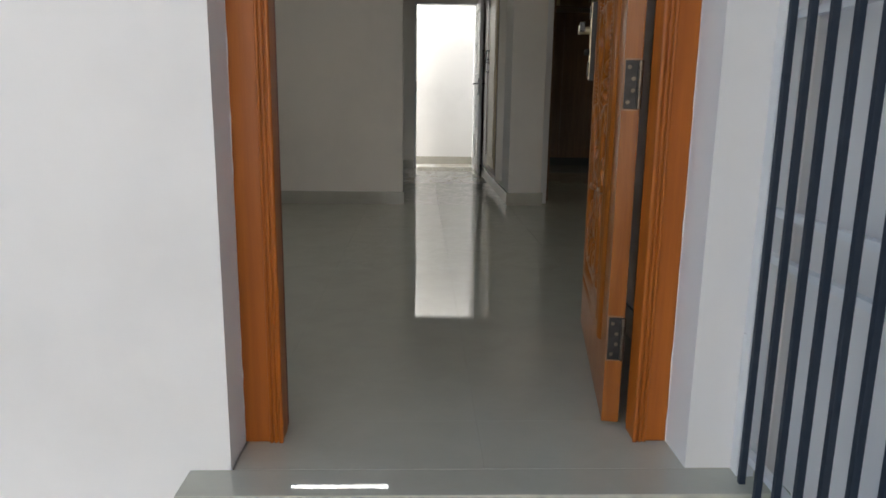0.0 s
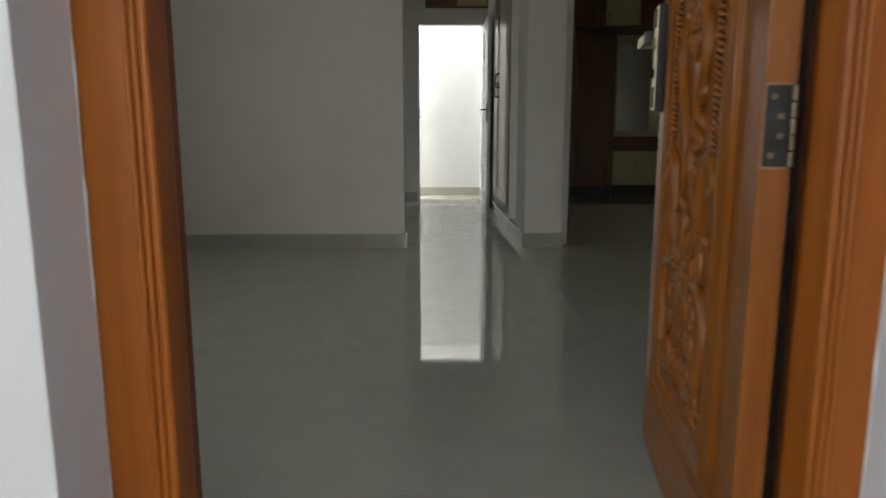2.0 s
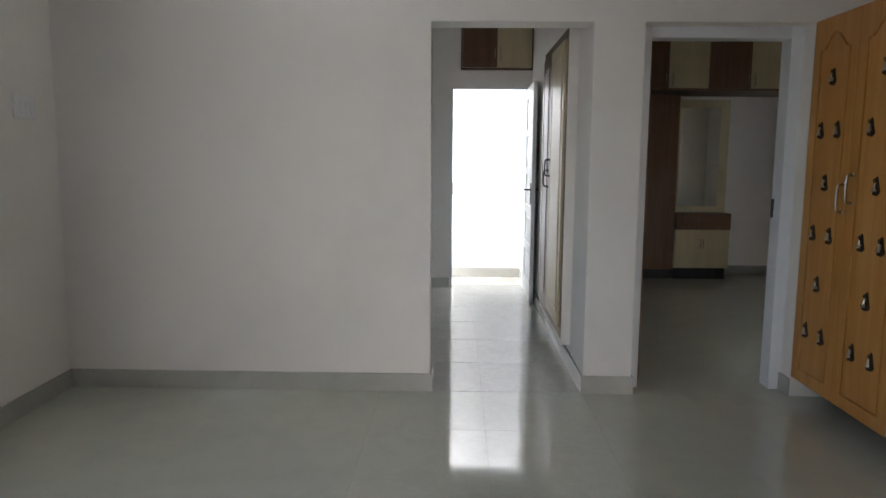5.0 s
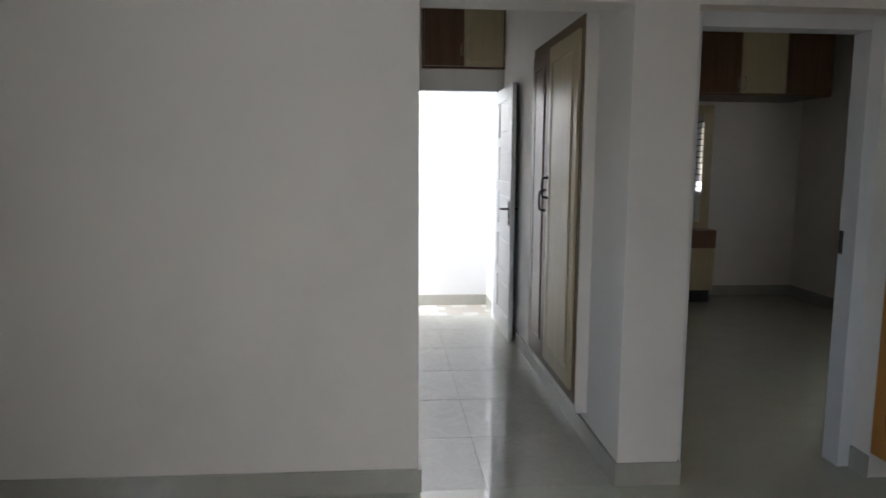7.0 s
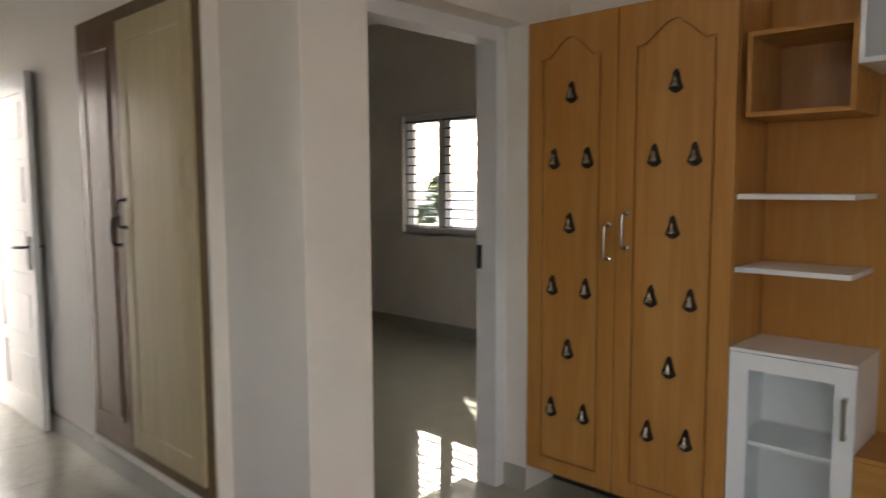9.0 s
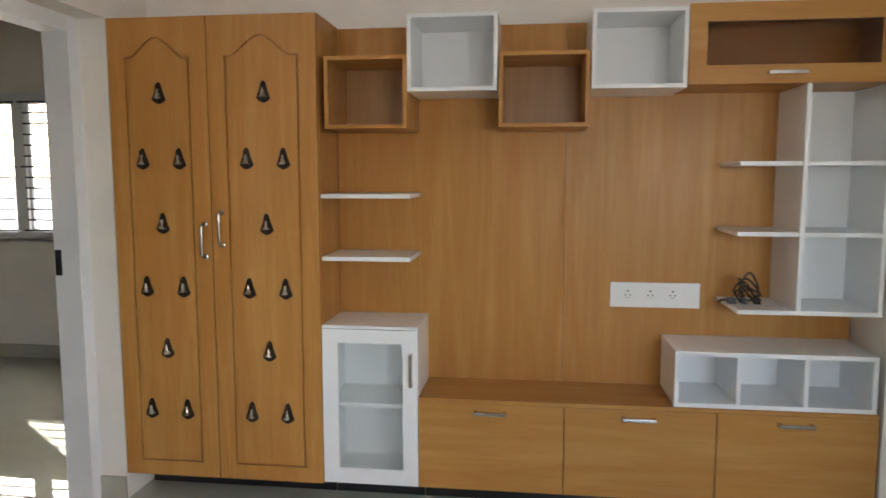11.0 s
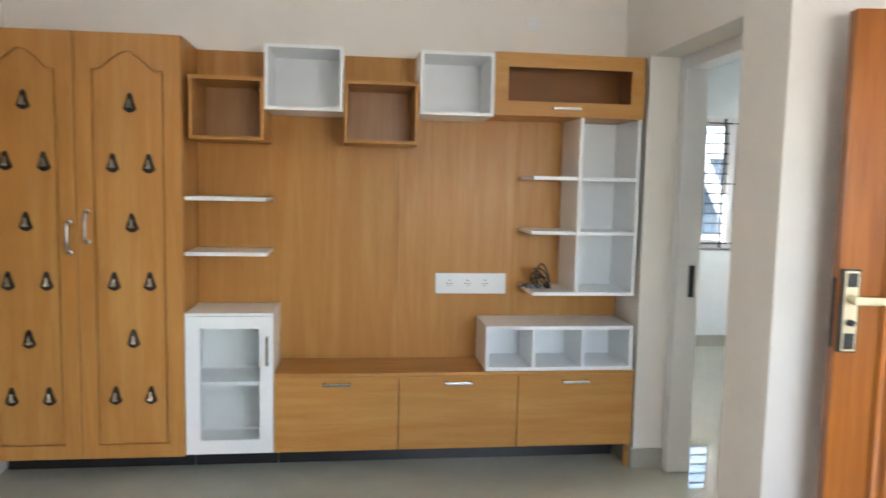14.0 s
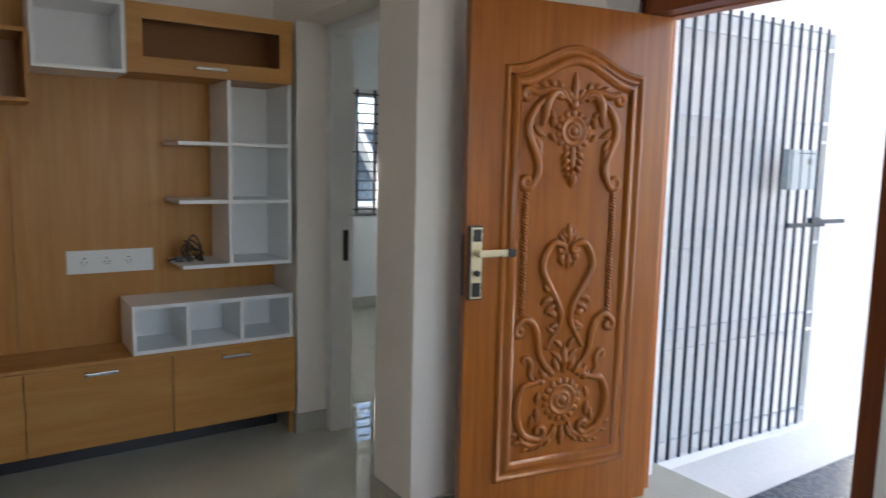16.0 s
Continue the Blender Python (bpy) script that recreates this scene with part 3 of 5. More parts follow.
def carve(bm, line, r0, r1, mirror=True, swell=0.0):
    """A rounded rib along a line (distance from the middle, height); swell thickens its middle."""
    n = len(line)
    rad = [1.28 * max(0.0018, r0 + (r1 - r0) * i / (n - 1) + swell * math.sin(math.pi * i / (n - 1))) for i in range(n)]
    for s in ((1, -1) if mirror else (1,)):
        tube(bm, [(CU + s * p[0], 0.002, p[1]) for p in line], rad, 8, (1, 1.05))


def scroll(bm, line, r, curl_r, hand, turns=1.2):
    """A stem that ends in a curl, on both sides of the middle line."""
    ln = smooth_line(line)
    d = (ln[-1] - ln[-2]).normalized()
    c = ln[-1] + Vector((-d.y, d.x)) * hand * curl_r
    a0 = math.atan2(ln[-1].y - c.y, ln[-1].x - c.x)
    ln = ln + [Vector(p) for p in spiral(c.x, c.y, curl_r, curl_r * 0.25, a0, turns * hand, 20)][1:]
    carve(bm, ln, r * 0.6, r * 0.55, swell=r * 0.45)
    for s in (1, -1):
        blob(bm, (CU + s * c.x, 0.002, c.y), (curl_r * 0.36, 0.009, curl_r * 0.36))


def frond(bm, u, v, ang, length, width, bend=0.6, mirror=True):
    """A carved leaf lobe: a tapered rib that bends as it grows from its root."""
    line, a, x, z, n = [], radians(ang), u, v, 9
    for i in range(n):
        line.append((x, z))
        x, z = x + math.cos(a) * length / n, z + math.sin(a) * length / n
        a += bend / n
    rad = [max(0.0016, 1.3 * width * math.sin(math.pi * (0.12 + 0.86 * i / (n - 1))) ** 0.8) for i in range(n)]
    for s in ((1, -1) if mirror else (1,)):
        tube(bm, [(CU + s * p[0], 0.001, p[1]) for p in line], rad, 7, (1, 1.0))


def rosette(bm, v, r, petals=14):
    """A shallow dished flower with a frilled rim, a ring and a button."""
    for k in range(petals):
        a = 2 * math.pi * (k + 0.5) / petals
        blob(bm, (CU + r * 0.80 * math.cos(a), 0.0, v + r * 0.80 * math.sin(a)), (r * 0.24, 0.008, r * 0.165), a, 8, 5)
    lathe(bm, [(r * 0.74, -0.001), (r * 0.72, 0.008), (r * 0.64, 0.011), (r * 0.56, 0.008), (r * 0.50, 0.005), (r * 0.40, 0.006), (r * 0.36, 0.010), (r * 0.30, 0.011), (r * 0.26, 0.007), (r * 0.20, 0.008), (r * 0.15, 0.014), (r * 0.05, 0.016)], 28, (CU, 0, v), "y")


# upper carving: rosette, crest, leaf scrolls
bm = bmesh.new()
rosette(bm, 1.544, 0.082)
frond(bm, 0.0, 1.655, 90, 0.125, 0.013, 0.0, False)
frond(bm, 0.008, 1.660, 62, 0.075, 0.010, -0.9)
frond(bm, 0.018, 1.655, 40, 0.070, 0.009, -1.0)
blob(bm, (CU, 0.002, 1.645), (0.026, 0.012, 0.022))
scroll(bm, [(0.020, 1.650), (0.060, 1.692), (0.110, 1.694), (0.165, 1.682), (0.205, 1.690)], 0.0115, 0.022, -1)
for u, v, a, L, w in ((0.060, 1.695, 80, 0.045, 0.009), (0.090, 1.700, 60, 0.050, 0.009), (0.120, 1.696, 40, 0.055, 0.009), (0.075, 1.685, 25, 0.06, 0.008)):
    frond(bm, u, v, a, L, w, -0.8)
scroll(bm, [(0.055, 1.664), (0.098, 1.674), (0.155, 1.642), (0.194, 1.586), (0.198, 1.532), (0.178, 1.484), (0.156, 1.430), (0.154, 1.384), (0.176, 1.338)], 0.0135, 0.028, 1, 1.3)
carve(bm, smooth_line([(0.045, 1.668), (0.085, 1.684), (0.120, 1.655), (0.128, 1.605), (0.140, 1.560)]), 0.006, 0.004, swell=0.012)
for u, v, a, L, w, b in ((0.098, 1.600, 250, 0.055, 0.012, 0.9), (0.108, 1.622, 230, 0.05, 0.010, 1.1), (0.175, 1.560, 235, 0.075, 0.010, -0.9), (0.175, 1.515, 215, 0.075, 0.011, 1.0), (0.165, 1.490, 235, 0.075, 0.012, 0.8), (0.155, 1.470, 262, 0.060, 0.009, 0.6), (0.110, 1.530, 205, 0.045, 0.010, 0.8)):
    frond(bm, u, v, a, L, w, b)
for k in range(4):
    frond(bm, 0.016 - 0.002 * k, 1.462 - 0.026 * k, -18, 0.050 - 0.006 * k, 0.0105, -1.0)
frond(bm, 0.0, 1.395, 270, 0.075, 0.017, 0.0, False)
blob(bm, (CU, 0.001, 1.440), (0.017, 0.011, 0.045))
part("carving", bm, M_TEAK, door, "carved rosette with leaf scrolls", smooth=True)

# middle carving: a heart of leaf stems
bm = bmesh.new()
frond(bm, 0.0, 1.115, 90, 0.090, 0.014, 0.0, False)
for v, a, L in ((1.130, 55, 0.055), (1.120, 30, 0.055), (1.112, 5, 0.050)):
    frond(bm, 0.012, v, a, L, 0.009, 0.9)
scroll(bm, [(0.085, 0.700), (0.052, 0.755), (0.022, 0.815), (0.034, 0.872), (0.078, 0.948), (0.112, 1.012), (0.108, 1.070), (0.070, 1.118), (0.030, 1.112)], 0.0125, 0.020, 1, 0.8)
for v, a, L, w in ((1.078, 292, 0.050, 0.012), (1.060, 270, 0.045, 0.010)):
    frond(bm, 0.028, v, a, L, w, -0.8)
frond(bm, 0.0, 1.075, 270, 0.070, 0.012, 0.0, False)
for u, v, a, L, w, b in ((0.085, 0.945, 55, 0.045, 0.009, 1.0), (0.072, 0.925, 30, 0.065, 0.011, 1.1), (0.062, 0.900, 10, 0.070, 0.012, -1.6), (0.050, 0.875, -10, 0.070, 0.012, -1.3), (0.040, 0.840, -5, 0.060, 0.012, 1.4), (0.035, 0.800, -5, 0.055, 0.010, -1.2), (0.050, 0.770, 10, 0.05, 0.009, 1.2)):
    frond(bm, u, v, a, L, w, b)
scroll(bm, [(0.060, 0.600), (0.090, 0.640), (0.116, 0.690), (0.126, 0.748), (0.145, 0.805), (0.188, 0.826), (0.222, 0.800)], 0.0125, 0.024, -1, 1.0)
scroll(bm, [(0.130, 0.575), (0.155, 0.605), (0.150, 0.645), (0.165, 0.672)], 0.010, 0.014, -1, 0.9)
part("carving", bm, M_TEAK, door, "carved heart of leaf stems", smooth=True)

# lower carving: rosette in a cradle of scrolls
bm = bmesh.new()
rosette(bm, 0.490, 0.090, 16)
frond(bm, 0.0, 0.600, 90, 0.135, 0.014, 0.0, False)
for u, v, a, L, w, b in ((0.012, 0.640, 62, 0.080, 0.011, -0.7), (0.020, 0.610, 48, 0.080, 0.012, 0.9), (0.045, 0.595, 35, 0.075, 0.012, 1.0), (0.065, 0.585, 20, 0.070, 0.012, 1.1), (0.085, 0.570, 5, 0.060, 0.011, 1.2), (0.015, 0.700, 70, 0.06, 0.010, -1.2)):
    frond(bm, u, v, a, L, w, b)
scroll(bm, [(0.090, 0.590), (0.130, 0.572), (0.182, 0.560), (0.209, 0.500), (0.206, 0.430), (0.174, 0.366), (0.118, 0.342)], 0.0135, 0.032, -1, 1.0)
for u, v, a, L, w, b in ((0.120, 0.470, 255, 0.075, 0.012, 0.9), (0.140, 0.440, 262, 0.065, 0.010, 1.0), (0.108, 0.530, 300, 0.055, 0.010, -0.8)):
    frond(bm, u, v, a, L, w, b)
scroll(bm, [(0.030, 0.395), (0.055, 0.350), (0.100, 0.328), (0.140, 0.318), (0.180, 0.340)], 0.0105, 0.018, 1, 0.9)
for u, v, a, L, w, b in ((0.025, 0.380, 285, 0.075, 0.011, 0.9), (0.050, 0.350, 290, 0.065, 0.010, 0.9), (0.085, 0.335, 295, 0.060, 0.010, 0.9), (0.115, 0.325, 300, 0.055, 0.010, 1.0), (0.150, 0.322, 300, 0.050, 0.009, 1.2), (0.185, 0.350, 320, 0.05, 0.009, 1.2), (0.200, 0.375, 350, 0.045, 0.009, 1.1)):
    frond(bm, u, v, a, L, w, b)
frond(bm, 0.0, 0.385, 270, 0.095, 0.013, 0.0, False)
part("carving", bm, M_TEAK, door, "carved lower rosette with scrolls", smooth=True)


def rope(u):
    bm = bmesh.new()
    for k in range(38):
        z = 0.845 + 0.0125 * k
        tube(bm, [(u - 0.013, 0.0, z - 0.008), (u - 0.005, 0.007, z - 0.0032), (u + 0.005, 0.007, z + 0.0032), (u + 0.013, 0.0, z + 0.008)], [0.003, 0.0056, 0.0056, 0.003], 6)
    return bm


part("rope_moulding", rope(CU + 0.200), M_TEAK, door, "rope-twist carved strip", smooth=True)
part("rope_moulding", rope(CU - 0.200), M_TEAK, door, "rope-twist carved strip", smooth=True)

lock = part("lock", boxes((0.835, 0.889, 0.0, 0.0225, 0.921, 1.191), bevel=0.003), M_BLACK, door, "black lock body with a pale brass face")
part("face_plate", boxes((0.840, 0.884, 0.022, 0.0245, 0.926, 1.186), bevel=0.001), M_GOLD, lock, "pale brass face plate")
part("lock_cap", boxes((0.846, 0.878, 0.0242, 0.029, 1.135, 1.180), bevel=0.002), M_BLACK, lock)
part("lock_cap", boxes((0.846, 0.878, 0.0242, 0.029, 0.933, 0.985), bevel=0.002), M_BLACK, lock)
bm = bmesh.new()
lathe(bm, [(0.013, 0.024), (0.013, 0.060), (0.011, 0.065)], 14, (0.862, 0, 1.095), "y")
box(bm, 0.755, 0.872, 0.054, 0.068, 1.082, 1.108, bevel=0.004)
part("lever", bm, M_GOLD, lock, "pale brass lever handle")
part("lever_tip", boxes((0.724, 0.756, 0.052, 0.070, 1.080, 1.110), bevel=0.003), M_BLACK, lock)
bm = bmesh.new()
lathe(bm, [(0.011, 0.024), (0.011, 0.040), (0.006, 0.042)], 12, (0.862, 0, 1.020), "y")
part("keyhole", bm, M_STEEL, lock)
part("latch_plate", boxes((0.8935, 0.8965, -0.034, -0.012, 0.93, 1.16)), M_STEEL, door)


def hinge(z):
    bm = bmesh.new()
    box(bm, -0.0030, 0.0005, -0.036, -0.004, z - 0.058, z + 0.058, bevel=0.0008)
    h = part("hinge", bm, M_STEEL, door, "dark steel butt hinge")
    for k in range(5):
        b2 = bmesh.new()
        lathe(b2, [(0.0052, -0.0112), (0.0060, -0.0102), (0.0060, 0.0102), (0.0052, 0.0112)], 10, (-0.006, -0.041, z + 0.0232 * (k - 2)))
        part("knuckle", b2, M_HINGEK, h)
    for dz, dy in ((-0.042, -0.014), (-0.014, -0.025), (0.014, -0.025), (0.042, -0.014)):
        b2 = bmesh.new()
        lathe(b2, [(0.0052, -0.0048), (0.0040, -0.0026)], 10, (0, dy, z + dz), "x")
        part("screw", b2, M_HINGEK, h, "steel screw head")
    part("recess", boxes((-0.0012, 0.0004, -0.0405, -0.0002, z - 0.062, z + 0.062)), M_TEAKR, h, "pale cut round the hinge")


for hz in (0.235, 0.885, 1.75):
    hinge(hz)

# ---- porch gate ----
gate = thing("metal_gate", "white steel gate with blue-black upright bars, folded open", "gate", pose(0.911, -0.440, 0, 0, 0, -2.9))
GATE_L = 1.335
part("stile", boxes((-0.020, 0.020, 0.030, 0.068, -0.06, 2.20), bevel=0.002), M_GATEW, gate)
part("stile", boxes((-0.016, 0.016, -GATE_L, 0.030 - GATE_L, -0.06, 2.20), bevel=0.002), M_GATEW, gate)
for z in (-0.0425, 2.1825):
    part("rail", boxes((-0.017, 0.017, 0.030 - GATE_L, 0.030, z - 0.0175, z + 0.0175), bevel=0.002), M_GATEW, gate)
part("gate_foot", boxes((-0.018, 0.018, 0.034, 0.064, -0.15, -0.06)), M_GATEW, gate)
for z in (0.062, 0.53, 0.63, 1.03, 1.125, 1.585, 1.685, 2.08):
    part("cross_rail", boxes((-0.012, 0.008, 0.030 - GATE_L, 0.030, z - 0.008, z + 0.008)), M_GATEW, gate)
b0 = part("bar", boxes((-0.027, -0.013, -0.007, 0.007, -0.02, 2.19), bevel=0.002), M_BARS, gate, "blue-black square bar")
for k in range(1, 16):
    b1 = new("bar", b0.data)
    b1.parent = gate
    b1["label"] = "blue-black square bar"
    b1.location.y = -0.0818 * k
lb = part("lock_box", boxes((-0.026, 0.012, -1.205, -0.960, 1.325, 1.540), bevel=0.003), M_GATEG, gate, "pale steel lock box")
part("keyhole", boxes((-0.029, -0.025, -1.155, -1.125, 1.462, 1.492), bevel=0.001), M_BLACK, lb)
part("seam", boxes((-0.0275, -0.0255, -1.185, -1.035, 1.518, 1.523)), M_BARS, lb)
lt = part("latch", boxes((-0.050, -0.032, -1.300, -0.960, 1.122, 1.146), bevel=0.003), M_BARS, gate, "dark sliding latch bolt")
part("bolt", boxes((-0.058, -0.036, -1.475, -1.180, 1.138, 1.160), bevel=0.003), M_BARS, lt)
part("knob", boxes((-0.064, -0.034, -1.235, -1.150, 1.144, 1.172), bevel=0.004), M_BARS, lt)
for z in (0.28, 1.85):
    bm = bmesh.new()
    lathe(bm, [(0.010, -0.062), (0.013, -0.060), (0.013, 0.060), (0.010, 0.062)], 12, (-0.010, 0.060, z))
    part("gate_hinge", bm, M_GATEW, gate)

# ---- living room: the television wall ----
XF, XB = 2.088, 2.40          # fronts, and face of the back panel


def bar_handle(parent, a, b, out, r=0.005, mat=None, label="brushed steel bar handle"):
    """A bow handle between two points; out: how far it stands off along -x."""
    a, b = Vector(a), Vector(b)
    d = (b - a).normalized()
    o = Vector((-out, 0, 0))
    pts = smooth_line([a, a + o * 0.8 + d * 0.004, a + o + d * 0.016, (a + b) / 2 + o * 1.08, b + o - d * 0.016, b + o * 0.8 - d * 0.004, b], 5)
    bm = bmesh.new()
    tube(bm, pts, r, 8)
    h = part("handle", bm, mat or M_CHROME, parent, label, smooth=True)
    for p in (a, b):
        b2 = bmesh.new()
        lathe(b2, [(r * 1.9, 0.0005), (r * 1.9, -0.003), (r * 1.3, -0.005)], 12, tuple(p), "x")
        part("rose", b2, mat or M_CHROME, h)
    return h


def d_handle(parent, a, b, out=0.028, label="polished steel bar handle"):
    """A straight flat pull: a bar with square ends on two posts."""
    lo, hi = [min(p, q) for p, q in zip(a, b)], [max(p, q) for p, q in zip(a, b)]
    x = lo[0]
    r = 0.0072
    bm = boxes((x - out - 0.004, x - out + 0.006, lo[1] - r, hi[1] + r, lo[2] - r, hi[2] + r), bevel=0.003)
    h = part("handle", bm, M_CHROME, parent, label)
    for p in (a, b):
        part("post", boxes((x - out, x, p[1] - r, p[1] + r, p[2] - r, p[2] + r), bevel=0.0015), M_CHROME, h)
    return h


def routed_face(y0, y1, z0, z1, x):
    """The raised border of a pressed door: a board with an arched opening, 12 mm thick."""
    bm = bmesh.new()
    hole = arch_outline(y0 + 0.073, y1 - 0.073, 0.188, 1.937, 2.018, 0.09)
    pairs = [((y0, z0), hole[0]), ((y1, z0), hole[1]), ((y1, hole[2][1]), hole[2]), ((y1, z1), hole[2])]
    pairs += [((a, z1), (a, b)) for a, b in hole[3:-1]]
    pairs += [((y0, z1), hole[-1]), ((y0, hole[-1][1]), hole[-1])]
    known = {}

    def vert(p, dx):
        key = (round(p[0], 5), round(p[1], 5), dx)
        if key not in known:
            known[key] = bm.verts.new((x + dx, p[0], p[1]))
        return known[key]

    def face(vs):
        keep = [v for k, v in enumerate(vs) if v not in vs[:k]]
        if len(keep) > 2:
            bm.faces.new(keep)

    for (o0, i0), (o1, i1) in zip(pairs, pairs[1:] + pairs[:1]):
        for dx in (0.0, 0.0123):
            face([vert(o0, dx), vert(o1, dx), vert(i1, dx), vert(i0, dx)])
        face([vert(o0, 0.0), vert(o1, 0.0), vert(o1, 0.0123), vert(o0, 0.0123)])
        face([vert(i0, 0.0), vert(i1, 0.0), vert(i1, 0.0123), vert(i0, 0.0123)])
    return bm


wardrobe = thing("wardrobe", "tall oak-laminate cupboard with two arched-panel doors", "cupboard")
for it in ((XF + 0.022, 2.418, 3.092, 3.110, 0.12, 2.10), (XF + 0.022, 2.418, 3.978, 3.996, 0.12, 2.10), (XF + 0.022, 2.418, 3.110, 3.978, 2.082, 2.10), (XF + 0.022, 2.418, 3.110, 3.978, 0.12, 0.138), (2.40, 2.418, 3.110, 3.978, 0.138, 2.082)):
    part("board", boxes(it), M_OAK, wardrobe)
for y0, y1, hy, hz0, hz1 in ((3.562, 3.996, 3.592, 1.100, 1.240), (3.094, 3.558, 3.514, 1.150, 1.290)):
    d = part("door", boxes((XF + 0.0125, XF + 0.020, y0, y1, 0.122, 2.098)), M_OAK, wardrobe)
    part("door_face", routed_face(y0, y1, 0.122, 2.098, XF), M_OAK, d)
    bm = bmesh.new()
    panel = arch_outline(y0 + 0.084, y1 - 0.084, 0.199, 1.926, 2.007, 0.09)
    front = [bm.verts.new((XF + 0.0005, a, b)) for a, b in panel]
    rear = [bm.verts.new((XF + 0.0123, a, b)) for a, b in arch_outline(y0 + 0.082, y1 - 0.082, 0.197, 1.928, 2.009, 0.09)]
    bm.faces.new(front)
    bm.faces.new(rear[::-1])
    for k in range(len(front)):
        q = (k + 1) % len(front)
        bm.faces.new((front[k], front[q], rear[q], rear[k]))
    part("door_panel", bm, M_OAK, d)
    bar_handle(d, (XF, hy, hz0), (XF, hy, hz1), 0.034, 0.0064, None, "silvery bow handle")


def make_bell():
    """A small brass temple bell on a dark loop, fixed flat to a door; the origin is its middle."""
    b = thing("brass_bell", "small silvery brass bell on the cupboard door", "bell", group="bells on the cupboard doors")
    bm = bmesh.new()
    prism_pts = [(0.0, 0.048), (0.007, 0.044), (0.012, 0.030), (0.018, 0.006), (0.028, -0.018), (0.029, -0.026), (0.014, -0.038), (0.0, -0.043), (-0.014, -0.038), (-0.029, -0.026), (-0.028, -0.018), (-0.018, 0.006), (-0.012, 0.030), (-0.007, 0.044)]
    v0 = [bm.verts.new((0.0, y, z)) for y, z in prism_pts]
    v1 = [bm.verts.new((-0.004, y, z)) for y, z in prism_pts]
    bm.faces.new(v0)
    bm.faces.new(v1[::-1])
    for k in range(len(v0)):
        q = (k + 1) % len(v0)
        bm.faces.new((v0[k], v0[q], v1[q], v1[k]))
    part("backplate", bm, M_BELLB, b, "dark bell-shaped backing")
    bm = bmesh.new()
    lathe(bm, [(0.0025, 0.020), (0.005, 0.018), (0.0065, 0.009), (0.0078, -0.003), (0.0105, -0.011), (0.0150, -0.017), (0.0158, -0.020), (0.012, -0.021)], 16, (-0.010, 0.0015, 0))
    part("bell_body", bm, M_BRONZE, b, "silvery brass bell", smooth=True)
    bm = bmesh.new()
    tube(bm, [(-0.014, 0.007 * math.cos(k * math.pi / 6), 0.029 + 0.008 * math.sin(k * math.pi / 6)) for k in range(12)], 0.0022, 6, None, True)
    part("loop", bm, M_BELLB, b, "dark hanging loop", smooth=True)
    bm = bmesh.new()
    blob(bm, (-0.014, 0, -0.031), (0.007, 0.007, 0.007))
    part("clapper", bm, M_BELLB, b, smooth=True)
    return b


first_bell = None
for z, ys in ((1.785, (3.774, 3.318)), (1.512, (3.857, 3.694, 3.398, 3.239)), (1.239, (3.778, 3.318)), (0.966, (3.862, 3.696, 3.402, 3.242)), (0.696, (3.780, 3.320)), (0.425, (3.864, 3.699, 3.405, 3.246))):
    for y in ys:
        at = pose(XF - 0.0005, y, z, random.uniform(-2, 2))
        if first_bell is None:
            first_bell = make_bell()
            first_bell.matrix_world = at
        else:
            copy_thing(first_bell, at)

back = thing("television_panel", "large oak-laminate wall panel of the television unit", "wall panel")
for y0, y1 in ((2.0755, 3.091), (0.864, 2.0745)):
    part("panel", boxes((XB, 2.419, y0, y1, 0.505, 2.094), bevel=0.001), M_OAK, back)


def open_box(name, label, y0, y1, z0, z1, mat, back_mat, t=0.016, depth=None, x_front=XF):
    o = thing(name, label, "shelf box")
    x1 = XB - 0.002
    for n, it in (("side", (x_front, x1, y0, y0 + t, z0, z1)), ("side", (x_front, x1, y1 - t, y1, z0, z1)), ("top", (x_front, x1, y0 + t, y1 - t, z1 - t, z1)),
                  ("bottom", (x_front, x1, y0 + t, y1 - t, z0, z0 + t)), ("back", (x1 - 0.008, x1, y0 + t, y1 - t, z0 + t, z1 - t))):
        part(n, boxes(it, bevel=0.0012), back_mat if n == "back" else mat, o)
    return o


# oak boxes get the darker back, with the shade inside painted in
open_box("shelf_box", "open oak-laminate wall box beside the cupboard", 2.722, 3.062, 1.635, 1.925, M_OAKH, M_OAK_SHADED)
open_box("shelf_box", "open white-laminate wall box", 2.359, 2.720, 1.780, 2.082, M_WHITE, M_WHITE)
open_box("shelf_box", "open oak-laminate wall box between white boxes", 2.000, 2.353, 1.635, 1.928, M_OAKH, M_OAK_SHADED)
open_box("shelf_box", "open white-laminate wall box beside the flap cabinet", 1.635, 1.994, 1.780, 2.082, M_WHITE, M_WHITE)

flap = thing("flap_cabinet", "oak-laminate wall cabinet with smoked glass flap", "cabinet")
for it in ((XF + 0.022, XB - 0.002, 0.878, 0.896, 1.79, 2.09), (XF + 0.022, XB - 0.002, 1.614, 1.632, 1.79, 2.09), (XF + 0.022, XB - 0.002, 0.896, 1.614, 2.072, 2.09), (XF + 0.022, XB - 0.002, 0.896, 1.614, 1.79, 1.808), (XB - 0.012, XB - 0.002, 0.896, 1.614, 1.808, 2.072)):
    part("board", boxes(it), M_OAKH, flap)
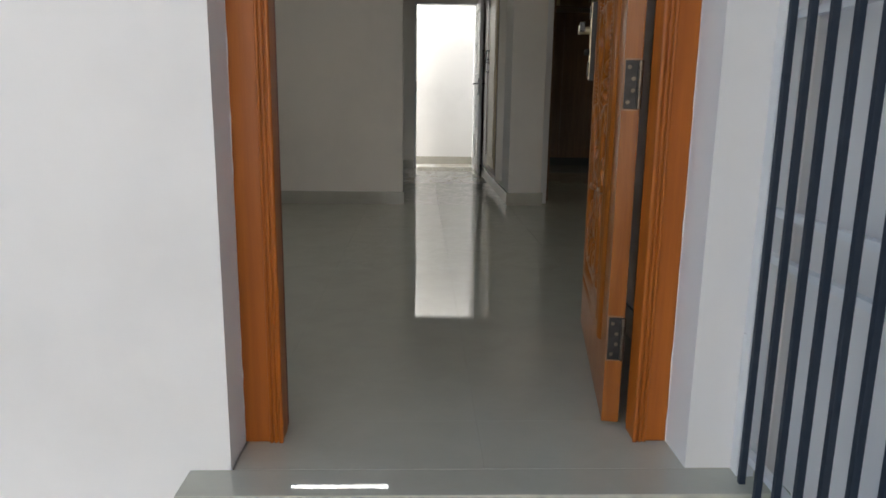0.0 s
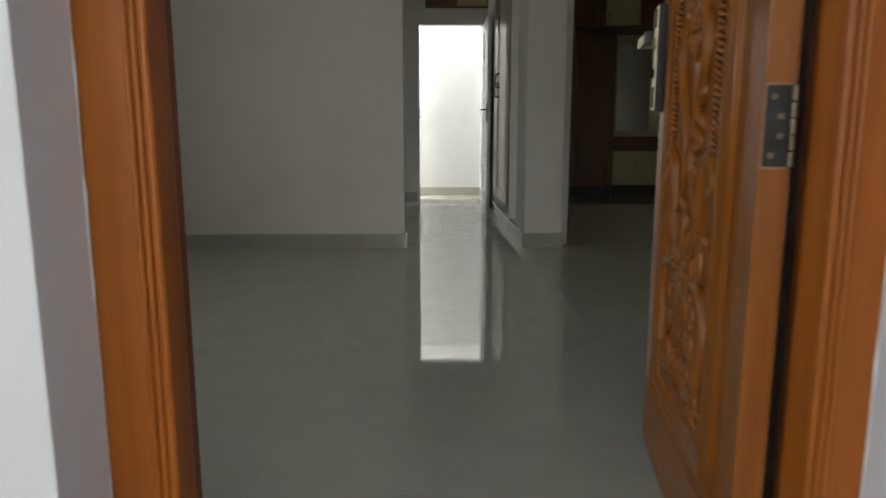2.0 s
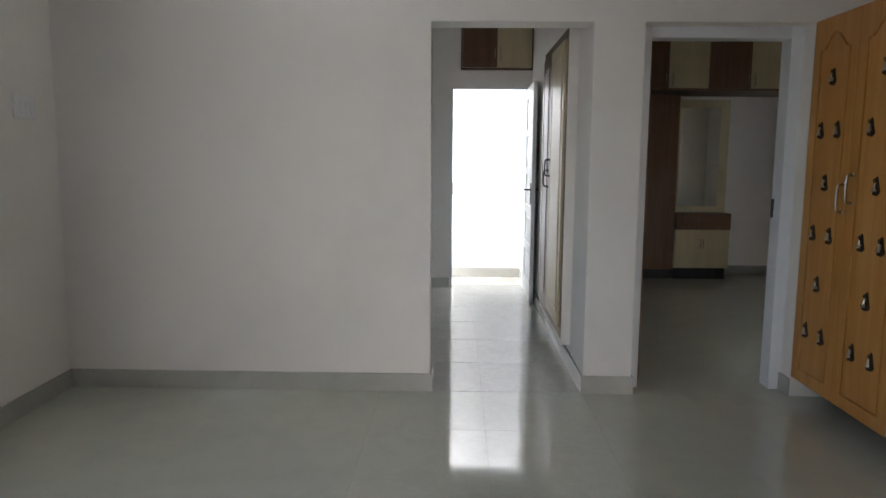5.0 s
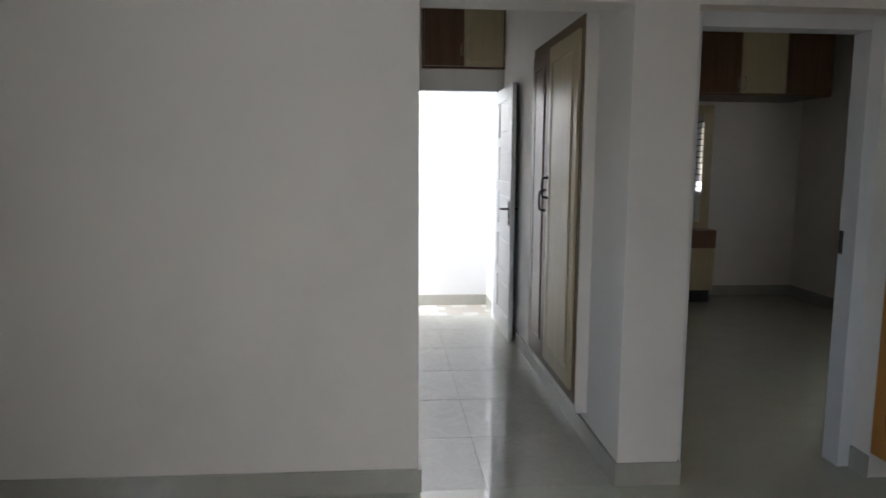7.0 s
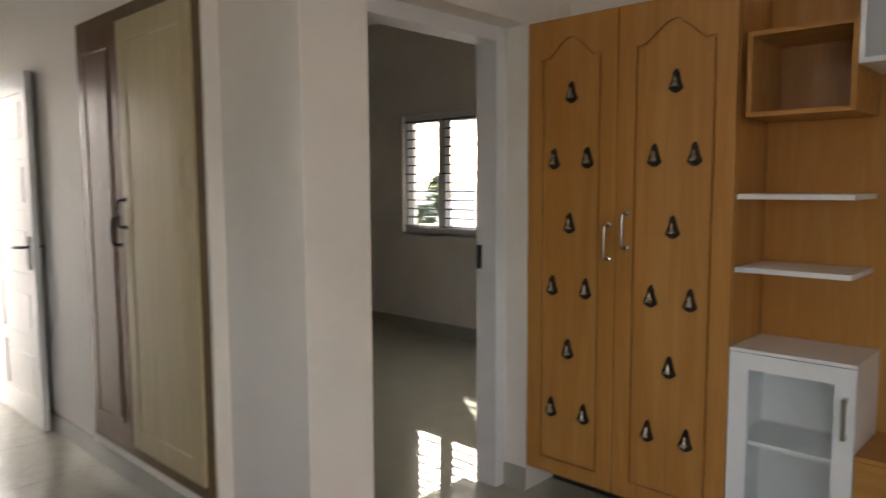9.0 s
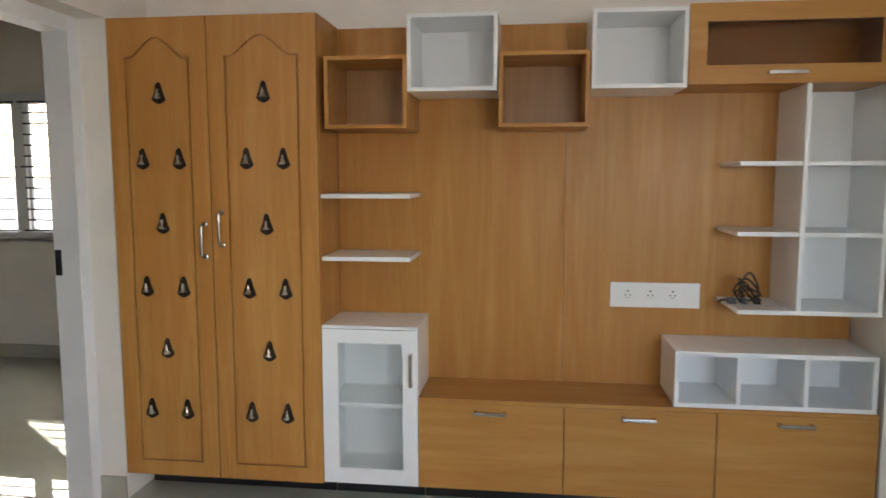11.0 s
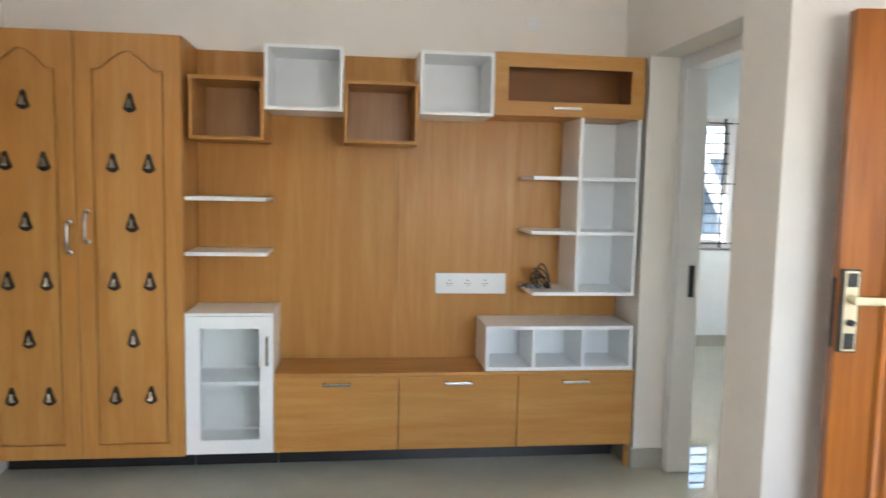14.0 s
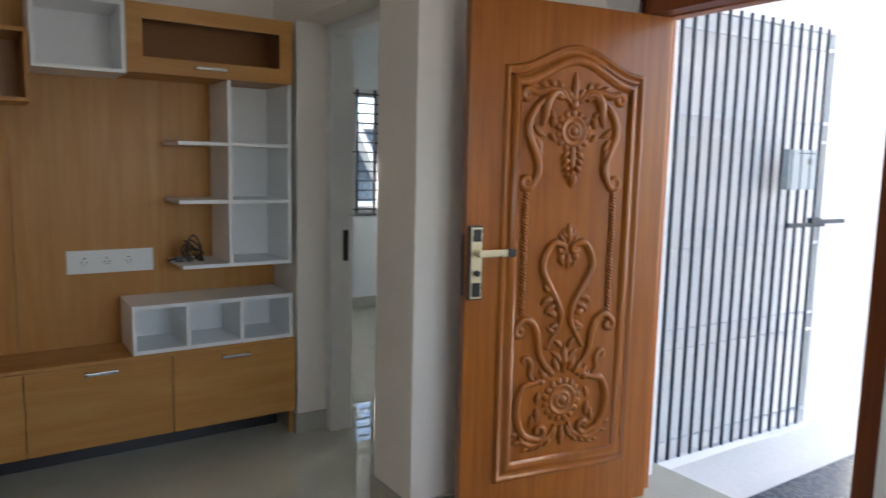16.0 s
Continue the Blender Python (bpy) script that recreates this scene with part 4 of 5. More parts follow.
fd = part("door", boxes((XF, XF + 0.020, 0.878, 0.944, 1.79, 2.09), (XF, XF + 0.020, 1.566, 1.632, 1.79, 2.09), (XF, XF + 0.020, 0.944, 1.566, 2.022, 2.09), (XF, XF + 0.020, 0.944, 1.566, 1.79, 1.860)), M_OAKH, flap, "oak-laminate flap frame")
part("glass", boxes((XF + 0.008, XF + 0.012, 0.944, 1.566, 1.860, 2.022)), M_SMOKE, fd, "smoked brown glass").visible_shadow = False
d_handle(fd, (XF, 1.215, 1.828), (XF, 1.340, 1.828))

shelf_t = 0.018
for z in (1.350, 1.088):
    s = tagged(link_mesh("wall_shelf", boxes((2.110, XB - 0.001, 2.715, 3.090, z, z + shelf_t), bevel=0.0012), M_WHITE), "white-laminate wall shelf beside the cupboard", "shelf", group="shelves beside the cupboard")

ladder = thing("display_shelf", "white-laminate display rack with three stacked cubbies", "shelf")
part("side", boxes((XF, XB - 0.002, 0.886, 0.902, 0.905, 1.788), bevel=0.0012), M_WHITE, ladder)
part("side", boxes((XF, XB - 0.002, 1.182, 1.198, 0.923, 1.788), bevel=0.0012), M_WHITE, ladder)
part("back", boxes((XB - 0.010, XB - 0.002, 0.902, 1.182, 0.923, 1.788)), M_WHITE, ladder)
for z, y1 in ((0.905, 1.415), (1.210, 1.182), (1.482, 1.182)):
    part("shelf", boxes((XF, XB - 0.002 if y1 > 1.2 else XB - 0.010, 0.902, y1, z, z + 0.017), bevel=0.0012), M_WHITE, ladder)
for z in (1.210, 1.482):
    part("shelf_extension", boxes((XF + 0.01, XB - 0.002, 1.198, 1.425, z, z + 0.017), bevel=0.0012), M_WHITE, ladder)

low = thing("cubby_box", "low white-laminate box with three cubbies on the drawer unit", "shelf box")
ZL0, ZL1 = 0.521, 0.748
for it in ((0.880, 0.898), (1.134, 1.150), (1.388, 1.404), (1.626, 1.642)):
    part("divider" if 0.9 < it[0] < 1.5 else "side", boxes((XF + 0.004, XB - 0.002, it[0], it[1], ZL0 + 0.018, ZL1 - 0.018), bevel=0.001), M_WHITE, low)
part("top", boxes((XF + 0.004, XB - 0.002, 0.880, 1.642, ZL1 - 0.018, ZL1), bevel=0.0012), M_WHITE, low)
part("bottom", boxes((XF + 0.004, XB - 0.002, 0.880, 1.642, ZL0, ZL0 + 0.018), bevel=0.0012), M_WHITE, low)
part("back", boxes((XB - 0.010, XB - 0.003, 0.898, 1.626, ZL0 + 0.018, ZL1 - 0.018)), M_WHITE, low)

cab = thing("glass_cabinet", "white-laminate floor cabinet with frosted glass door", "cabinet")
CZ0, CZ1 = 0.13, 0.805
part("side", boxes((XF + 0.022, XB - 0.002, 2.681, 2.697, CZ0, CZ1), bevel=0.001), M_WHITE, cab)
part("side", boxes((XF + 0.022, XB - 0.002, 3.074, 3.090, CZ0, CZ1), bevel=0.001), M_WHITE, cab)
part("top", boxes((XF, XB - 0.002, 2.681, 3.090, CZ1, CZ1 + 0.012), bevel=0.001), M_WHITE, cab)
part("bottom", boxes((XF + 0.022, XB - 0.002, 2.697, 3.074, CZ0, CZ0 + 0.016), bevel=0.001), M_WHITE, cab)
part("back", boxes((XB - 0.010, XB - 0.002, 2.697, 3.074, CZ0 + 0.016, CZ1)), M_WHITE, cab)
part("shelf", boxes((XF + 0.026, XB - 0.010, 2.697, 3.074, 0.462, 0.478)), M_WHITE, cab)
cd = part("door", boxes((XF, XF + 0.020, 2.681, 2.745, CZ0, CZ1 - 0.003), (XF, XF + 0.020, 3.022, 3.090, CZ0, CZ1 - 0.003), (XF, XF + 0.020, 2.745, 3.022, CZ0, 0.198), (XF, XF + 0.020, 2.745, 3.022, 0.744, CZ1 - 0.003)), M_WHITE, cab, "white door frame")
part("glass", boxes((XF + 0.008, XF + 0.012, 2.745, 3.022, 0.198, 0.744)), M_FROST, cd, "frosted glass").visible_shadow = False
d_handle(cd, (XF, 2.708, 0.575), (XF, 2.708, 0.700))

unit = thing("drawer_unit", "low oak-laminate television unit with three drop fronts", "cabinet")
part("top", boxes((XF, XB - 0.001, 0.868, 2.678, 0.503, 0.519), bevel=0.001), M_OAKH, unit)
for it in ((XF + 0.022, XB - 0.002, 0.868, 0.886, 0.13, 0.503), (XF + 0.022, XB - 0.002, 2.660, 2.678, 0.13, 0.503), (XF + 0.022, XB - 0.002, 0.886, 2.660, 0.13, 0.146), (XB - 0.012, XB - 0.002, 0.886, 2.660, 0.146, 0.503)):
    part("board", boxes(it), M_OAKH, unit)
for y0, y1, hy in ((2.078, 2.678, 2.378), (1.476, 2.074, 1.780), (0.868, 1.472, 1.180)):
    d = part("drop_front", boxes((XF, XF + 0.020, y0, y1, 0.130, 0.501), bevel=0.0015), M_OAKH, unit)
    d_handle(d, (XF, hy - 0.060, 0.468), (XF, hy + 0.060, 0.468))
part("leg", boxes((XF + 0.030, XF + 0.048, 0.872, 0.890, 0.0, 0.13)), M_OAKH, unit)
# black boards stand in for the deep shade under the units
part("shade_board", boxes((2.285, 2.300, 0.895, 2.676, 0.0, 0.13)), M_BLACK, unit, "black board standing in for the shade underneath")
part("shade_board", boxes((2.285, 2.300, 3.094, 3.985, 0.0, 0.12)), M_BLACK, wardrobe, "black board standing in for the shade underneath")
part("shade_board", boxes((2.285, 2.300, 2.682, 3.088, 0.0, 0.13)), M_BLACK, cab, "black board standing in for the shade underneath")


def socket_pins(parent, x, y, z, s=1.0):
    bm = bmesh.new()
    for dy, dz, r in ((0, 0.010, 0.0034), (-0.008, -0.004, 0.0028), (0.008, -0.004, 0.0028), (-0.0045, -0.013, 0.0018), (0.0045, -0.013, 0.0018)):
        lathe(bm, [(r * s, -0.0012), (r * s, 0.001)], 8, (x, y + dy * s, z + dz * s), "x")
    return part("socket_holes", bm, M_BLACK, parent)


board = thing("switchboard", "white plastic switchboard with three sockets", "switchboard")
part("plate", boxes((XB - 0.012, XB, 1.488, 1.869, 0.868, 0.978), bevel=0.003), M_PLASTIC, board)
for k in range(8):
    y = 1.830 - 0.0435 * k
    m = part("module", boxes((XB - 0.0145, XB - 0.011, y - 0.020, y + 0.020, 0.888, 0.958), bevel=0.0012), M_PLASTIC, board)
for y in (1.794, 1.697, 1.602):
    socket_pins(board, XB - 0.0150, y, 0.928, 1.25)

plate = thing("wall_plate", "small white blank cover plate high on the wall", "switch")
part("plate", boxes((2.413, 2.42, 1.34, 1.41, 2.268, 2.338), bevel=0.002), M_PLASTIC, plate)
part("cap", boxes((2.410, 2.413, 1.355, 1.395, 2.283, 2.323), bevel=0.001), M_PLASTIC, plate)

cable = thing("cable_coil", "tangled black cable with plugs on the white shelf", "cable")
for turn in range(4):
    pts = []
    for k in range(26):
        a = k / 25 * 2 * math.pi * 1.15 + turn
        r = 0.036 + 0.010 * math.sin(3 * a + turn)
        pts.append((2.235 + 0.03 * math.cos(a * 1.3 + turn), 1.335 + r * math.cos(a), 0.9305 + max(0.0, 0.045 + 0.048 * math.sin(a + turn * 0.6)) * (0.55 + 0.16 * turn)))
    bm = bmesh.new()
    tube(bm, smooth_line(pts, 2), 0.0035, 6)
    part("cable_loop", bm, M_CABLE, cable, smooth=True)
for a, h, w in ((1.332, 0.125, 0.030), (1.345, 0.100, 0.040)):
    pts = smooth_line([(2.225, a - w, 0.927), (2.23, a - w * 1.15, 0.927 + h * 0.5), (2.235, a, 0.925 + h), (2.24, a + w * 1.1, 0.927 + h * 0.5), (2.235, a + w * 0.4, 0.927)], 6)
    part("cable_loop", tube(bmesh.new(), pts, 0.0048, 6), M_CABLE, cable, smooth=True)
for y, z, w in ((1.40, 0.926, 0.034), (1.30, 0.926, 0.026), (1.352, 0.926, 0.022)):
    part("plug", boxes((2.215, 2.245, y - w / 2, y + w / 2, z - 0.004, z + 0.020), bevel=0.004), M_BLACK, cable)
part("cable_end", tube(bmesh.new(), smooth_line([(2.23, 1.39, 0.935), (2.24, 1.43, 0.935), (2.25, 1.445, 0.925)], 6), 0.006, 6), M_CABLE, cable, smooth=True)

sw = thing("light_switch", "white plastic switch plate on the side wall", "switch")
part("plate", boxes((-2.122, -2.112, 3.62, 3.80, 1.545, 1.665), bevel=0.003), M_PLASTIC, sw)
for k in range(4):
    part("rocker", boxes((-2.112, -2.108, 3.632 + 0.041 * k, 3.667 + 0.041 * k, 1.57, 1.64), bevel=0.0015), M_PLASTIC, sw)

tl = thing("tube_light", "white batten tube light, lit, high on the wall", "lamp")
part("batten", boxes((-1.09, -0.09, 3.965, 3.999, 2.575, 2.625), bevel=0.004), M_PLASTIC, tl)
bm = bmesh.new()
lathe(bm, [(0.010, -1.06), (0.013, -1.055), (0.013, -0.125), (0.010, -0.12)], 12, (0, 3.952, 2.60), "x")
part("tube", bm, M_TUBE, tl, "glowing white tube", smooth=True)
for x0 in (-1.088, -0.122):
    part("end_cap", boxes((x0, x0 + 0.03, 3.936, 3.966, 2.583, 2.617), bevel=0.003), M_PLASTIC, tl)

# ---- passage ----
cw = thing("built_in_wardrobe", "built-in wardrobe with one cream and one dark brown door", "wardrobe")
CX = 0.832
for it in ((CX + 0.003, 0.895, 4.505, 4.526, 0.15, 2.18), (CX + 0.003, 0.895, 5.710, 5.735, 0.15, 2.18), (CX + 0.003, 0.895, 4.526, 5.710, 2.162, 2.18), (CX + 0.003, 0.895, 4.526, 5.710, 0.15, 0.190)):
    part("surround", boxes(it), M_WALL, cw, "white plastered surround")
part("frame", boxes((CX, 0.895, 4.526, 4.582, 0.19, 2.162), (CX, 0.895, 5.680, 5.710, 0.19, 2.162), (CX, 0.895, 4.582, 5.680, 2.105, 2.162), (CX, 0.895, 4.582, 5.680, 0.19, 0.245)), M_OLIVE, cw, "brown laminate edging")
for y0, y1, mat, lab, hy, hz in ((4.584, 5.228, M_CREAM, "cream laminate door", 5.200, 1.20), (5.232, 5.678, M_BROWN, "dark brown laminate door", 5.270, 1.12)):
    d = part("door", boxes((CX - 0.012, CX + 0.010, y0, y1, 0.247, 2.103), bevel=0.003), mat, cw, lab)
    bm = bmesh.new()
    w0, w1 = y0 + 0.085, y1 - 0.085
    moulding(bm, ((w0, 0.34), (w1, 0.34), (w1, 2.01), (w0, 2.01)), lambda a, b, h: (CX - 0.012 - h, a, b), 0.014, 0.006)
    part("panel_moulding", bm, mat, d, smooth=True)
    part("panel", boxes((CX - 0.0155, CX - 0.012, w0 + 0.022, w1 - 0.022, 0.362, 1.988), bevel=0.0015), mat, d)
    bar_handle(d, (CX - 0.012, hy, hz + 0.03), (CX - 0.012, hy, hz + 0.15), 0.032, 0.0062, M_BLACK, "dark bow handle")

loft = thing("loft_cabinet", "loft doors above the utility doorway, brown and beige", "cabinet")
part("frame", boxes((0.17, 0.893, 7.272, 7.299, 2.235, 2.255), (0.17, 0.893, 7.272, 7.299, 2.86, 2.88), (0.17, 0.185, 7.272, 7.299, 2.255, 2.86), (0.88, 0.893, 7.272, 7.299, 2.255, 2.86)), M_BROWN, loft)
for x0, x1, mat, hx in ((0.187, 0.535, M_BROWN, 0.510), (0.539, 0.878, M_CREAM, 0.565)):
    d = part("door", boxes((x0, x1, 7.255, 7.272, 2.258, 2.857), bevel=0.003), mat, loft)
    bm = bmesh.new()
    moulding(bm, ((x0 + 0.05, 2.31), (x1 - 0.05, 2.31), (x1 - 0.05, 2.80), (x0 + 0.05, 2.80)), lambda a, b, h: (a, 7.255 - h, b), 0.012, 0.005)
    part("panel_moulding", bm, mat, d, smooth=True)
    bm = bmesh.new()
    tube(bm, smooth_line([(hx, 7.255, 2.33), (hx, 7.232, 2.345), (hx, 7.230, 2.39), (hx, 7.232, 2.435), (hx, 7.255, 2.45)], 5), 0.0045, 6)
    part("handle", bm, M_CHROME, d, smooth=True)

udoor = thing("utility_door", "white enamelled five-panel door standing open", "door", pose(0.838, 7.285, 0.008, 0, 0, -90.9))
UW, UH = 0.805, 2.035
bm = bmesh.new()
st, rl = 0.11, 0.075
ph = (UH - 0.16 - 0.11 - 4 * rl) / 5
z = 0.16
panels = []
for k in range(5):
    panels.append((z, z + ph))
    z += ph + rl
box(bm, 0, st, 0, 0.035, 0, UH, bevel=0.002)
box(bm, UW - st, UW, 0, 0.035, 0, UH, bevel=0.002)
box(bm, st, UW - st, 0, 0.035, 0, 0.16)
box(bm, st, UW - st, 0, 0.035, UH - 0.11, UH)
for a, b in zip(panels, panels[1:]):
    box(bm, st, UW - st, 0, 0.035, a[1], b[0])
part("leaf_frame", bm, M_DOORW, udoor)
for a in panels:
    bm = bmesh.new()
    box(bm, st, UW - st, 0.012, 0.023, a[0], a[1])
    box(bm, st + 0.045, UW - st - 0.045, 0.005, 0.030, a[0] + 0.045, a[1] - 0.045, bevel=0.006)
    part("panel", bm, M_DOORW, udoor)
part("lock_plate", boxes((UW - 0.085, UW - 0.035, 0.0345, 0.042, 0.93, 1.12), bevel=0.002), M_STEEL, udoor)
part("lock_plate", boxes((UW - 0.085, UW - 0.035, -0.007, 0.0005, 0.93, 1.12), bevel=0.002), M_STEEL, udoor)
for side, y in ((1, 0.042), (-1, -0.007)):
    bm = bmesh.new()
    tube(bm, smooth_line([(UW - 0.06, y, 1.06), (UW - 0.06, y + side * 0.045, 1.06), (UW - 0.09, y + side * 0.050, 1.06), (UW - 0.17, y + side * 0.048, 1.055)], 6), 0.008, 8)
    part("lever", bm, M_STEEL, udoor, smooth=True)
part("bolt", boxes((UW - 0.09, UW - 0.06, 0.035, 0.05, 1.25, 1.45), bevel=0.003), M_BROWN, udoor, "brown metal bolt")

# ---- bedroom ----
bdoor = thing("bedroom_door", "dark brown flush bedroom door standing open", "door", pose(1.245, 4.245, 0.008, 0, 0, 88))
part("leaf", boxes((0, 0.765, -0.035, 0.0, 0, 2.02), bevel=0.002), M_BROWN, bdoor)
part("lock_plate", boxes((0.69, 0.735, -0.041, -0.034, 0.93, 1.13), bevel=0.002), M_BLACK, bdoor)
bm = bmesh.new()
tube(bm, smooth_line([(0.712, -0.041, 1.05), (0.712, -0.085, 1.05), (0.68, -0.09, 1.05), (0.60, -0.088, 1.048)], 6), 0.008, 8)
part("lever", bm, M_BLACK, bdoor, smooth=True)

YB = 7.97
bw = thing("bedroom_wardrobe", "dark brown laminate wardrobe against the end wall", "wardrobe")
part("body", boxes((1.07, 2.60, YB + 0.02, 8.379, 0.11, 2.06)), M_BROWN, bw)
for x0, x1 in ((1.075, 1.580), (1.584, 2.088), (2.092, 2.598)):
    d = part("door", boxes((x0, x1, YB, YB + 0.019, 0.115, 2.055), bevel=0.003), M_BROWN, bw)
    bm = bmesh.new()
    moulding(bm, ((x0 + 0.08, 0.21), (x1 - 0.08, 0.21), (x1 - 0.08, 1.96), (x0 + 0.08, 1.96)), lambda a, b, h: (a, YB - h, b), 0.014, 0.006)
    part("panel_moulding", bm, M_BROWN, d, smooth=True)
part("plinth", boxes((1.08, 2.59, YB + 0.05, 8.37, 0.0, 0.11)), M_BLACK, bw)
dr = thing("dressing_table", "cream dressing unit with mirror and brown drawer", "dressing table")
part("back_panel", boxes((2.61, 3.20, YB + 0.14, YB + 0.16, 0.76, 2.02)), M_CREAM, dr)
part("mirror", boxes((2.66, 3.10, YB + 0.134, YB + 0.140, 0.83, 1.93)), M_MIRROR, dr, "tall dressing mirror")
part("side", boxes((2.605, 2.625, YB + 0.02, YB + 0.16, 0.76, 2.02)), M_CREAM, dr)
part("drawer", boxes((2.605, 3.22, YB - 0.02, YB + 0.30, 0.570, 0.755), bevel=0.004), M_BROWN, dr, "dark brown drawer")
part("cupboard", boxes((2.605, 3.22, YB, YB + 0.30, 0.13, 0.565), bevel=0.003), M_CREAM, dr)
part("wall_cleat", boxes((2.605, 3.22, YB + 0.16, 8.379, 0.13, 0.755)), M_CREAM, dr)
part("plinth", boxes((2.62, 3.20, YB + 0.04, 8.36, 0.0, 0.13)), M_BLACK, dr)
for x in (2.893, 2.925):
    bm = bmesh.new()
    tube(bm, smooth_line([(x, YB, 0.36), (x, YB - 0.025, 0.375), (x, YB - 0.027, 0.41), (x, YB - 0.025, 0.445), (x, YB, 0.46)], 5), 0.006, 6)
    part("handle", bm, M_CHROME, dr, smooth=True)
bl = thing("bedroom_loft", "loft cabinets in alternate dark brown and cream", "cabinet")
YL = 7.62
part("body", boxes((1.07, 4.135, YL + 0.02, 8.379, 2.078, 2.85)), M_BROWN, bl)
xs = (1.10, 1.525, 1.95, 2.36, 2.775, 3.215, 3.665, 4.13)
for k, (x0, x1) in enumerate(zip(xs, xs[1:])):
    mat = M_CREAM if k in (1, 3, 5) else M_BROWN
    d = part("door", boxes((x0 + 0.002, x1 - 0.002, YL, YL + 0.019, 2.10, 2.83), bevel=0.003), mat, bl)
    hx = x1 - 0.035 if k % 2 == 0 else x0 + 0.035
    bm = bmesh.new()
    tube(bm, smooth_line([(hx, YL, 2.13), (hx, YL - 0.025, 2.145), (hx, YL - 0.027, 2.19), (hx, YL - 0.025, 2.235), (hx, YL, 2.25)], 5), 0.0055, 6)
    part("handle", bm, M_CHROME, d, smooth=True)


# ---- windows ----
def window(name, label, x, y0, y1, z0, z1, panes, bars, mull=0.09, uprights=()):
    """A framed window with a bar grille inside, in a wall that faces x."""
    w = thing(name, label, "window", kind="structure")
    t = 0.055
    part("window_frame", boxes((x, x + 0.07, y0, y0 + t, z0, z1), (x, x + 0.07, y1 - t, y1, z0, z1), (x, x + 0.07, y0 + t, y1 - t, z0, z0 + t), (x, x + 0.07, y0 + t, y1 - t, z1 - t, z1), bevel=0.003), M_UPVC, w)
    step = (y1 - y0 - t) / panes
    zb0, zb1 = bars[0], bars[1]
    for k in range(1, panes):
        y = y0 + t / 2 + step * k
        part("mullion", boxes((x, x + 0.07, y - mull / 2, y + mull / 2, z0 + t, z1 - t), bevel=0.003), M_UPVC, w)
    for k in range(panes):
        a, b = y0 + t / 2 + step * k + mull / 2, y0 + t / 2 + step * (k + 1) - mull / 2
        if k == 0:
            a = y0 + t
        if k == panes - 1:
            b = y1 - t
        sash = part("sash", boxes((x + 0.024, x + 0.056, a, a + 0.022, z0 + t, z1 - t), (x + 0.024, x + 0.056, b - 0.022, b, z0 + t, z1 - t), (x + 0.024, x + 0.056, a + 0.022, b - 0.022, z0 + t, z0 + t + 0.022), (x + 0.024, x + 0.056, a + 0.022, b - 0.022, z1 - t - 0.022, z1 - t)), M_UPVC, w)
        p = part("pane", boxes((x + 0.038, x + 0.042, a + 0.02, b - 0.02, z0 + t + 0.02, z1 - t - 0.02)), M_PANE, sash)
        p.visible_shadow = False
        for q in range(13):
            z = zb0 + (zb1 - zb0) * q / 12
            e = 0.030 if q in (0, 6, 12) else -0.006
            part("grille_bar", boxes((x - 0.022, x - 0.008, a - e, b + e, z - 0.0065, z + 0.0065)), M_GRILL, w)
        for u in uprights:
            y = a + u if u > 0 else b + u
            part("grille_upright", boxes((x - 0.030, x - 0.019, y - 0.011, y + 0.011, zb0 - 0.04, zb1 + 0.04)), M_GRILL, w)
    part("window_sill", boxes((x - 0.03, x + 0.001, y0 - 0.03, y1 + 0.03, z0 - 0.025, z0), bevel=0.003), M_UPVC, w)
    return w


window("window_1", "white-framed bedroom window with dark bar grille", 4.33, 5.21, 7.145, 0.95, 2.07, 4, (1.015, 2.007), 0.10)
window("window_2", "white-framed front bedroom window with dark bar grille", 4.83, -1.80, -0.78, 0.92, 2.11, 3, (0.963, 2.059), 0.09, (0.050, -0.012))

